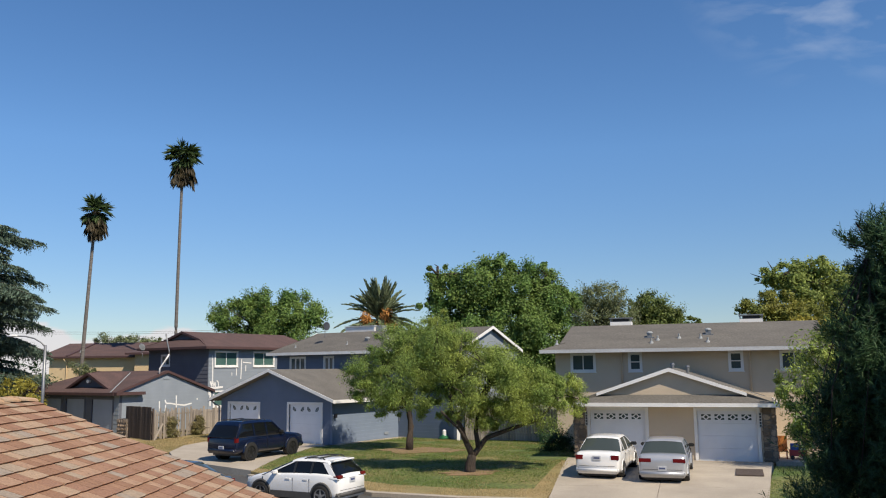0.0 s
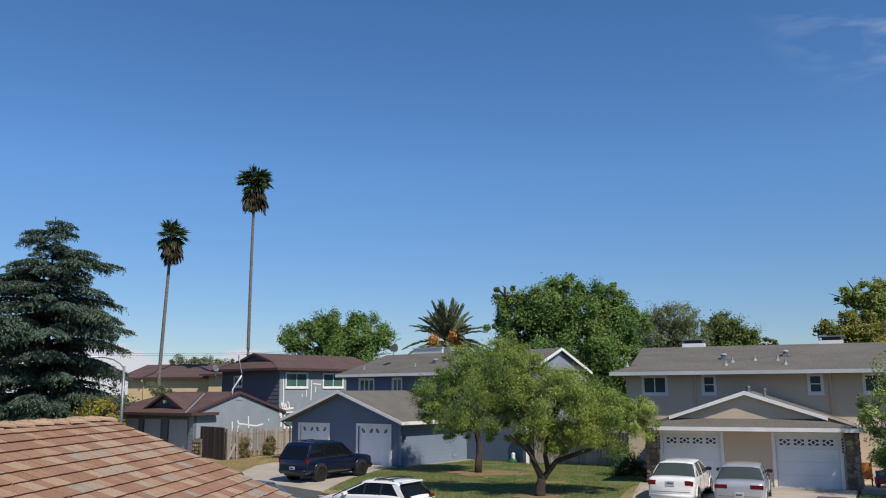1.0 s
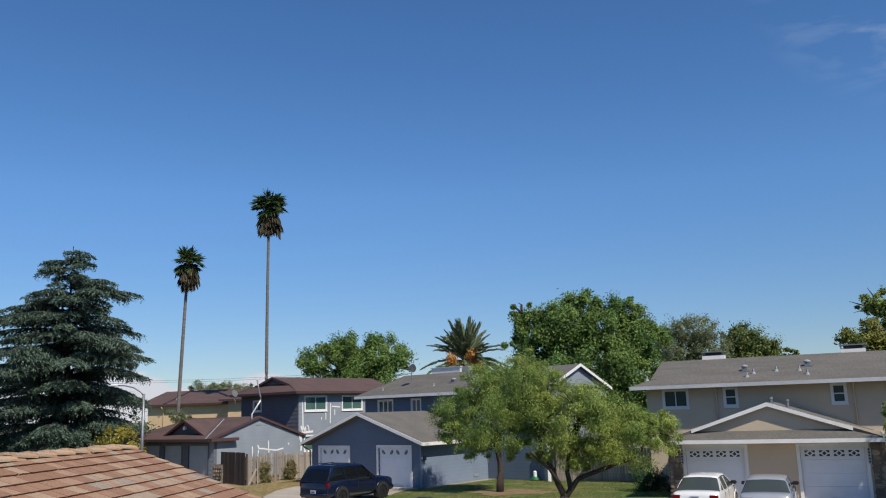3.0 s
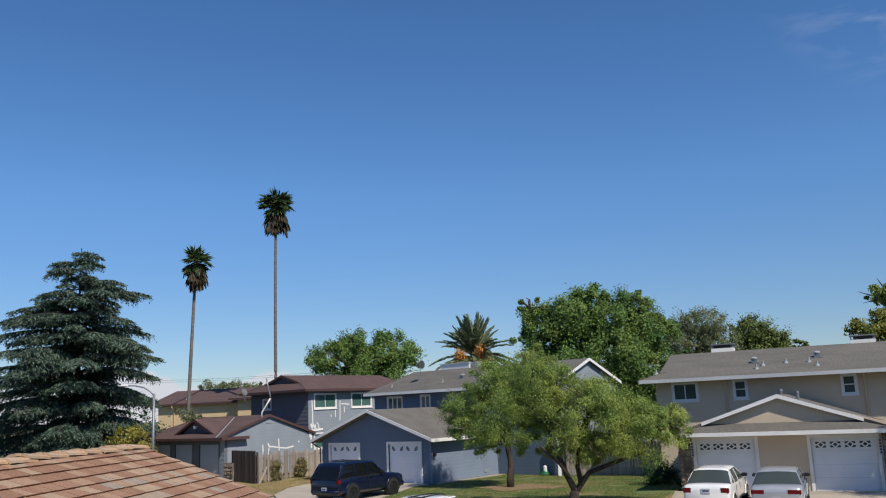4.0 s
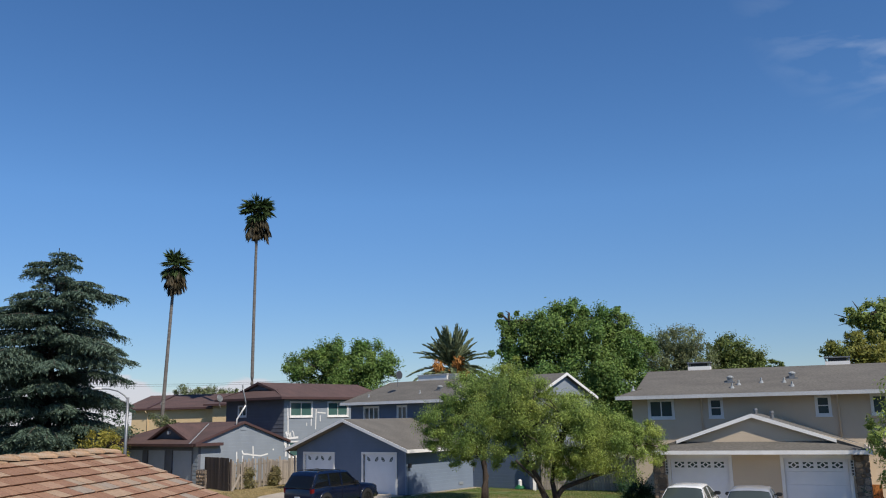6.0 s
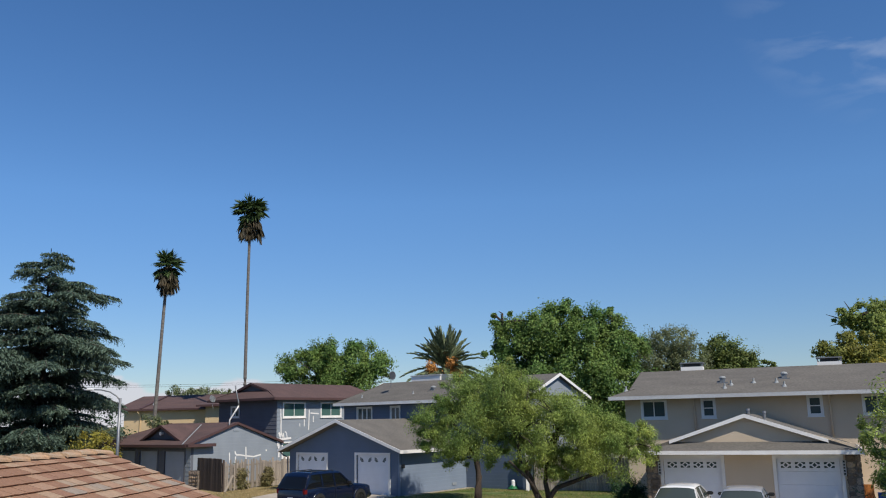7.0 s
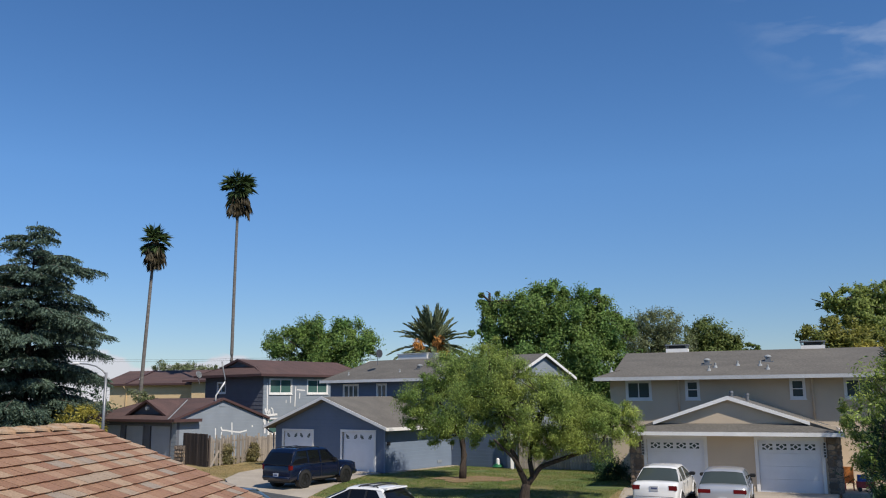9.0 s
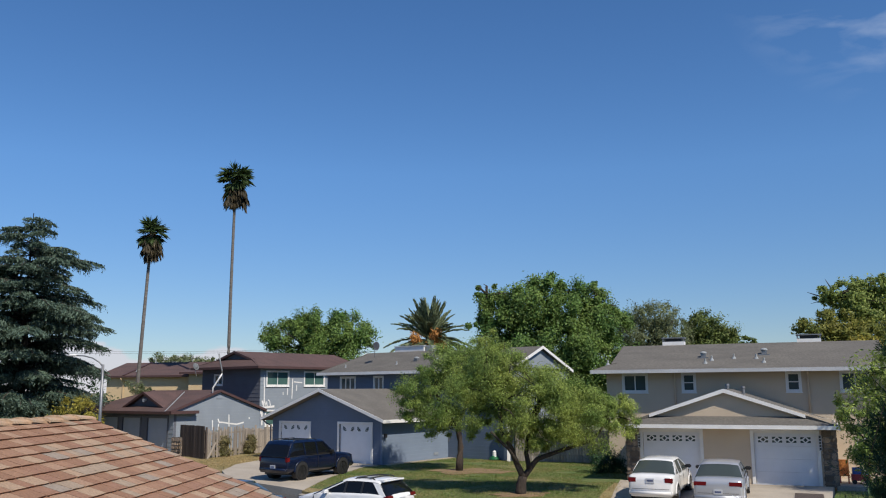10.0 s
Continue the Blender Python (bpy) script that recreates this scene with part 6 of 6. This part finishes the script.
# patches of white filler on the grey siding, left from repairs
def streak(pts, w, where):
    bm = bmesh.new()
    for (y0, z0), (y1, z1) in zip(pts, pts[1:]):
        d = Vector((0, y1 - y0, z1 - z0))
        n = Vector((0, -d.z, d.y)).normalized() * w / 2
        lie = 0.028 if 7.4 < y0 < 7.74 else 0.004
        a, b = Vector((lie, y0, z0)), Vector((lie, y1, z1))
        slab(bm, [a - n, b - n, b + n, a + n], (0.006, 0, 0))
    return tagged(part("filler_streak", bm, M_WHITE, m=where), "white filler streak on grey siding", "paint mark", "filler streaks")
for pts, w in (([(3.16, 2.03), (3.2, 1.33)], 0.09), ([(3.63, 2.09), (3.74, 1.85), (4.1, 1.83), (4.61, 1.74), (5.3, 1.66), (5.95, 1.77)], 0.10), ([(4.58, 2.37), (4.63, 1.31)], 0.09), ([(3.7, 1.75), (3.67, 1.3)], 0.08),
               ([(6.43, 2.12), (6.45, 2.0)], 0.1), ([(7.74, 5.2), (7.8, 4.2), (7.82, 3.1)], 0.10), ([(7.46, 2.9), (7.5, 2.3)], 0.10), ([(7.6, 3.3), (7.75, 2.95), (7.62, 2.6)], 0.16), ([(7.85, 3.3), (7.95, 2.9), (8.05, 3.25), (8.12, 2.85)], 0.09),
               ([(8.2, 3.35), (8.35, 3.25), (8.42, 2.92)], 0.08), ([(7.55, 2.78), (8.8, 2.86)], 0.16), ([(7.6, 2.6), (7.62, 1.5)], 0.14), ([(10.62, 4.95), (10.6, 4.2), (10.57, 3.42)], 0.09), ([(10.75, 4.70), (11.62, 4.64)], 0.09),
               ([(10.12, 4.25), (10.12, 3.70)], 0.08), ([(11.05, 4.47), (11.05, 4.02)], 0.08), ([(9.66, 3.93), (9.67, 3.70)], 0.07), ([(14.47, 4.97), (14.47, 4.35)], 0.09)):
    streak(pts, w, FG)

# post, green hose reel on the wall's foot, dark slab for a shadowy patch on the drive
post = tagged(part("clothes_post", boxes((-0.09, 0.09, -0.09, 0.09, -0.1, 2.5)), M_WHITE, m=place(0.85, 49.3, 0)), "white wooden post by the house corner", "post")
reel = thing("hose_reel", place(0.05, 50.0, 0), "green hose heap by the wall", "garden hose")
bm = bmesh.new()
tube(bm, [(math.cos(t * 0.5) * (0.34 - 0.004 * t), math.sin(t * 0.5) * (0.34 - 0.004 * t), 0.05 + 0.004 * t) for t in range(48)], [0.03] * 48, 6)
M_HOSE = material("green_hose", (0.03, 0.22, 0.09), None, 0.5, 3, 40, 0.1)
part("hose", bm, M_HOSE, reel, smooth=True)
bm = bmesh.new()
tube(bm, [(0, 0, 0.05), (0, 0, 0.5), (0.0, 0, 0.56)], [0.13, 0.12, 0.05], 12)
part("bucket", bm, M_WHITE, reel)
# Not a real mat: dark slab put in for a shadowy, stained patch.
dark_patch = tagged(part("mat", boxes((-0.5, 0.5, -1.0, 1.0, 0.0, 0.035)), M_DARKBOARD, m=FR @ place(2.0, -3.9, 0.0)), "thin dark slab standing in for a shadowy stained driveway patch", "mat")

# clutter on the porch
M_TOYORANGE = material("orange_plastic", (0.55, 0.20, 0.05), None, 0.5, 3, 40, 0.05)
M_TOYBLUE = material("blue_plastic", (0.05, 0.12, 0.40), None, 0.5, 3, 40, 0.05)
M_TOYRED = material("red_plastic", (0.40, 0.05, 0.05), None, 0.5, 3, 40, 0.05)
chair = thing("childs_chair", FR @ place(3.45, 1.2, 0.06), "orange plastic child's chair on the porch", "chair")
part("seat", boxes((-0.2, 0.2, -0.2, 0.2, 0.30, 0.34)), M_TOYORANGE, chair)
part("backrest", boxes((-0.2, 0.2, 0.16, 0.2, 0.34, 0.95)), M_TOYORANGE, chair)
for x in (-0.18, 0.14):
    for y in (-0.18, 0.14):
        part("leg", boxes((x, x + 0.04, y, y + 0.04, 0, 0.30)), M_TOYRED, chair)
cart = thing("toy_wagon", FR @ place(4.05, 1.0, 0.06), "red and blue toy wagon with things in it", "toy wagon")
part("tub", boxes((-0.35, 0.35, -0.2, 0.2, 0.14, 0.4)), M_TOYRED, cart)
part("load", boxes((-0.3, 0.05, -0.15, 0.15, 0.4, 0.66)), M_TOYBLUE, cart)
part("bag", boxes((0.08, 0.3, -0.14, 0.14, 0.4, 0.56)), M_WHITE, cart)
for x in (-0.24, 0.24):
    for y in (-0.22, 0.22):
        bm = bmesh.new()
        tube(bm, [(x, y - 0.02, 0.09), (x, y + 0.02, 0.09)], [0.09, 0.09], 12)
        part("wheel", bm, M_BLACK, cart)

# overhead wires far off
for x in (-64.0, -19.0):
    bm = bmesh.new()
    tube(bm, [(0, 0, -0.1), (0, 0, 5), (0, 0, 10.1)], [0.17, 0.15, 0.12], 10)
    pole = tagged(part("utility_pole", bm, M_BARK, m=place(x, 110, -0.45)), "distant brown wooden utility pole", "utility pole", "overhead wires")
    part("cross_arm", boxes((-0.06, 0.06, -0.9, 0.9, 9.6, 9.72)), M_BARK, pole)
for k, dz in enumerate((0.0, 0.32)):
    bm = bmesh.new()
    tube(bm, [(-64 + 11.25 * i, 110 + (0.8 if k else -0.8), 9.28 + dz - 0.4 * math.sin(math.pi * i / 4)) for i in range(5)], [0.014] * 5, 5)
    tagged(part("power_line", bm, M_BLACK), "thin dark overhead power line", "power line", "overhead wires")

# ---- roof beside the camera ----
D = 9.0
RIDGE_X, RIDGE_Z, PITCH = -4.37, 3.83, 0.4167
EXPOSE, WIDE = 0.152, 0.185
near_house = thing("tiled_roof", place(0, 0, 0), "brown and tan tiled gable roof of a garage", "roof")
bm = bmesh.new()
run = 3.6
slab(bm, [(RIDGE_X, 0.5, RIDGE_Z - 0.06), (RIDGE_X, D - 0.05, RIDGE_Z - 0.06), (RIDGE_X + run, D + 0.27, RIDGE_Z - 0.06 - run * PITCH), (RIDGE_X + run, 0.5, RIDGE_Z - 0.06 - run * PITCH)], (0, 0, -0.12))
slab(bm, [(RIDGE_X, 0.5, RIDGE_Z - 0.06), (RIDGE_X, D - 0.05, RIDGE_Z - 0.06), (RIDGE_X - run, D - 0.05, RIDGE_Z - 0.06 - run * PITCH), (RIDGE_X - run, 0.5, RIDGE_Z - 0.06 - run * PITCH)], (0, 0, -0.12))
part("roof_deck", bm, M_DARKBOARD, near_house)
part("garage_wall", boxes((RIDGE_X - 3.2, RIDGE_X + 3.2, 0.8, D - 0.5, -0.4, RIDGE_Z - 0.35 - 3.2 * PITCH)), M_TAN, near_house)


def blended(name, node="ShaderNodeObjectInfo", socket="Random"):
    """Tile: one of several clay and grey tones for each piece, with grain and worn streaks."""
    m = material(name, (0.36, 0.19, 0.115), None, 0.9, 6, 60, 0.5, detail=0.22)
    n, l = m.node_tree.nodes, m.node_tree.links
    hsv = [x for x in n if x.bl_idname == "ShaderNodeHueSaturation"][0]
    info, ramp = n.new(node), n.new("ShaderNodeValToRGB")
    tones = [(0.0, (0.26, 0.142, 0.086)), (0.22, (0.30, 0.17, 0.105)), (0.42, (0.345, 0.215, 0.14)), (0.58, (0.275, 0.15, 0.095)), (0.70, (0.37, 0.255, 0.17)),
             (0.86, (0.33, 0.25, 0.18)), (0.94, (0.295, 0.24, 0.19))]
    ramp.color_ramp.interpolation = "CONSTANT"
    e = ramp.color_ramp.elements
    e[0].position, e[0].color = 0.0, (*tones[0][1], 1)
    e[1].position, e[1].color = tones[1][0], (*tones[1][1], 1)
    for p, c in tones[2:]:
        k = e.new(p)
        k.color = (*c, 1)
    l.new(info.outputs[socket], ramp.inputs[0])
    l.new(ramp.outputs[0], hsv.inputs["Color"])
    return m


M_BLEND = blended("blended_tile")
M_BLENDROWS = blended("blended_tile_rows", "ShaderNodeNewGeometry", "Random Per Island")


def tile_mesh(k, wide):
    r = random.Random(k)
    bm = bmesh.new()
    ln = EXPOSE * 1.55
    t = 0.013
    cols = 3
    rows_ = []
    for i in range(cols + 1):
        x = -wide / 2 + 0.004 + (wide - 0.008) * i / cols
        j = r.uniform(-0.005, 0.005)
        lift = r.uniform(-0.001, 0.002)
        rows_.append([(ln / 2 + j, x, t + lift), (ln / 2 + j - 0.008, x, 0.0), (-ln / 2, x, -0.006), (-ln / 2, x, 0.0)])
    v = [[bm.verts.new(p) for p in c] for c in rows_]
    for a, b in zip(v, v[1:]):
        bm.faces.new((a[0], b[0], b[3], a[3]))
        bm.faces.new((a[0], a[1], b[1], b[0]))
    bm.faces.new(v[0])
    bm.faces.new(v[-1][::-1])
    me = bpy.data.meshes.new("tile")
    bmesh.ops.recalc_face_normals(bm, faces=bm.faces)
    bm.to_mesh(me)
    bm.free()
    me.materials.append(M_BLEND)
    return me


TILES = [tile_mesh(k, WIDE * w) for k, w in enumerate((1.0, 1.0, 0.8, 1.15, 0.65, 1.3))]
WIDTHS = [WIDE * w for w in (1.0, 1.0, 0.8, 1.15, 0.65, 1.3)]
rt = random.Random(4)
ang = math.atan(PITCH)
count = 0
rest = bmesh.new()
for row in range(25):
    s = (row + 0.5) * EXPOSE
    y = D + 0.02 + 0.09 * s + rt.uniform(-0.02, 0.03)
    while y > 1.2:
        k = rt.randrange(6)
        y -= WIDTHS[k]
        c = Vector((RIDGE_X + s * math.cos(ang), y + WIDTHS[k] / 2, RIDGE_Z - 0.045 - s * math.sin(ang)))
        m = Matrix.Translation(c) @ Euler((rt.uniform(-0.006, 0.006), ang - 0.04, rt.uniform(-0.012, 0.012))).to_matrix().to_4x4()
        if y > 6.9:
            ob = new("tile", TILES[k])
            ob.parent = near_house
            ob.matrix_basis = m
            count += 1
        else:
            piece = bmesh.new()
            piece.from_mesh(TILES[k])
            piece.transform(m)
            tmp = bpy.data.meshes.new("tmp")
            piece.to_mesh(tmp)
            piece.free()
            rest.from_mesh(tmp)
            bpy.data.meshes.remove(tmp)
tagged(part("tile_rows", rest, M_BLENDROWS, near_house), "", "", "", "stuff")
# ridge caps, lapped towards the near end
bm = bmesh.new()
arc = [(math.cos(radians(a)) * 0.12, math.sin(radians(a)) * 0.042) for a in (-8, 20, 55, 90, 125, 160, 188)]
ring0 = [bm.verts.new((x, -0.21, z + 0.022)) for x, z in arc]
ring1 = [bm.verts.new((x * 0.86, 0.21, z * 0.9)) for x, z in arc]
ring2 = [bm.verts.new((x * 0.85, -0.21, z * 0.72 + 0.008)) for x, z in arc]
for a, b in ((ring0, ring1), (ring0, ring2)):
    for i in range(len(arc) - 1):
        bm.faces.new((a[i], a[i + 1], b[i + 1], b[i]))
cap = part("ridge_tile", bm, M_CAP, near_house, smooth=False)
cap_mesh = cap.data
y = D - 0.15
first = True
while y > 1.2:
    ob = cap if first else new("ridge_tile", cap_mesh)
    first = False
    ob.parent = near_house
    ob.matrix_basis = pose(RIDGE_X + rt.uniform(-0.01, 0.01), y, RIDGE_Z - 0.075 + rt.uniform(-0.005, 0.008), rt.uniform(-1.5, 1.5), 0, rt.uniform(-2, 2))
    y -= 0.30

# the two-storey house from which the view is taken, unseen: wing beside the camera placed to shade the podocarpus, wall
# behind it
own = thing("house", place(0, 0, 0), "unseen two-storey stucco house behind the camera, added for shade", "house")
part("shading_wing_wall", boxes((6.35, 16, -8, 9.3, -0.4, 6.0)), M_TAN, own)
# Lengthened leftwards to keep bright sky out of the window reflections.
part("reflection_block_wall", boxes((-18, 6.35, -8, -1.2, -0.4, 6.0)), M_TAN, own)
bm = bmesh.new()
slab(bm, [(6.0, -8.5, 6.0), (6.0, 9.6, 6.0), (11.3, 9.6, 7.8), (11.3, -8.5, 7.8)], (0, 0, -0.15))
slab(bm, [(16.6, -8.5, 6.0), (16.6, 9.6, 6.0), (11.3, 9.6, 7.8), (11.3, -8.5, 7.8)], (0, 0, -0.15))
part("roof", bm, M_GREYSHINGLE, own)
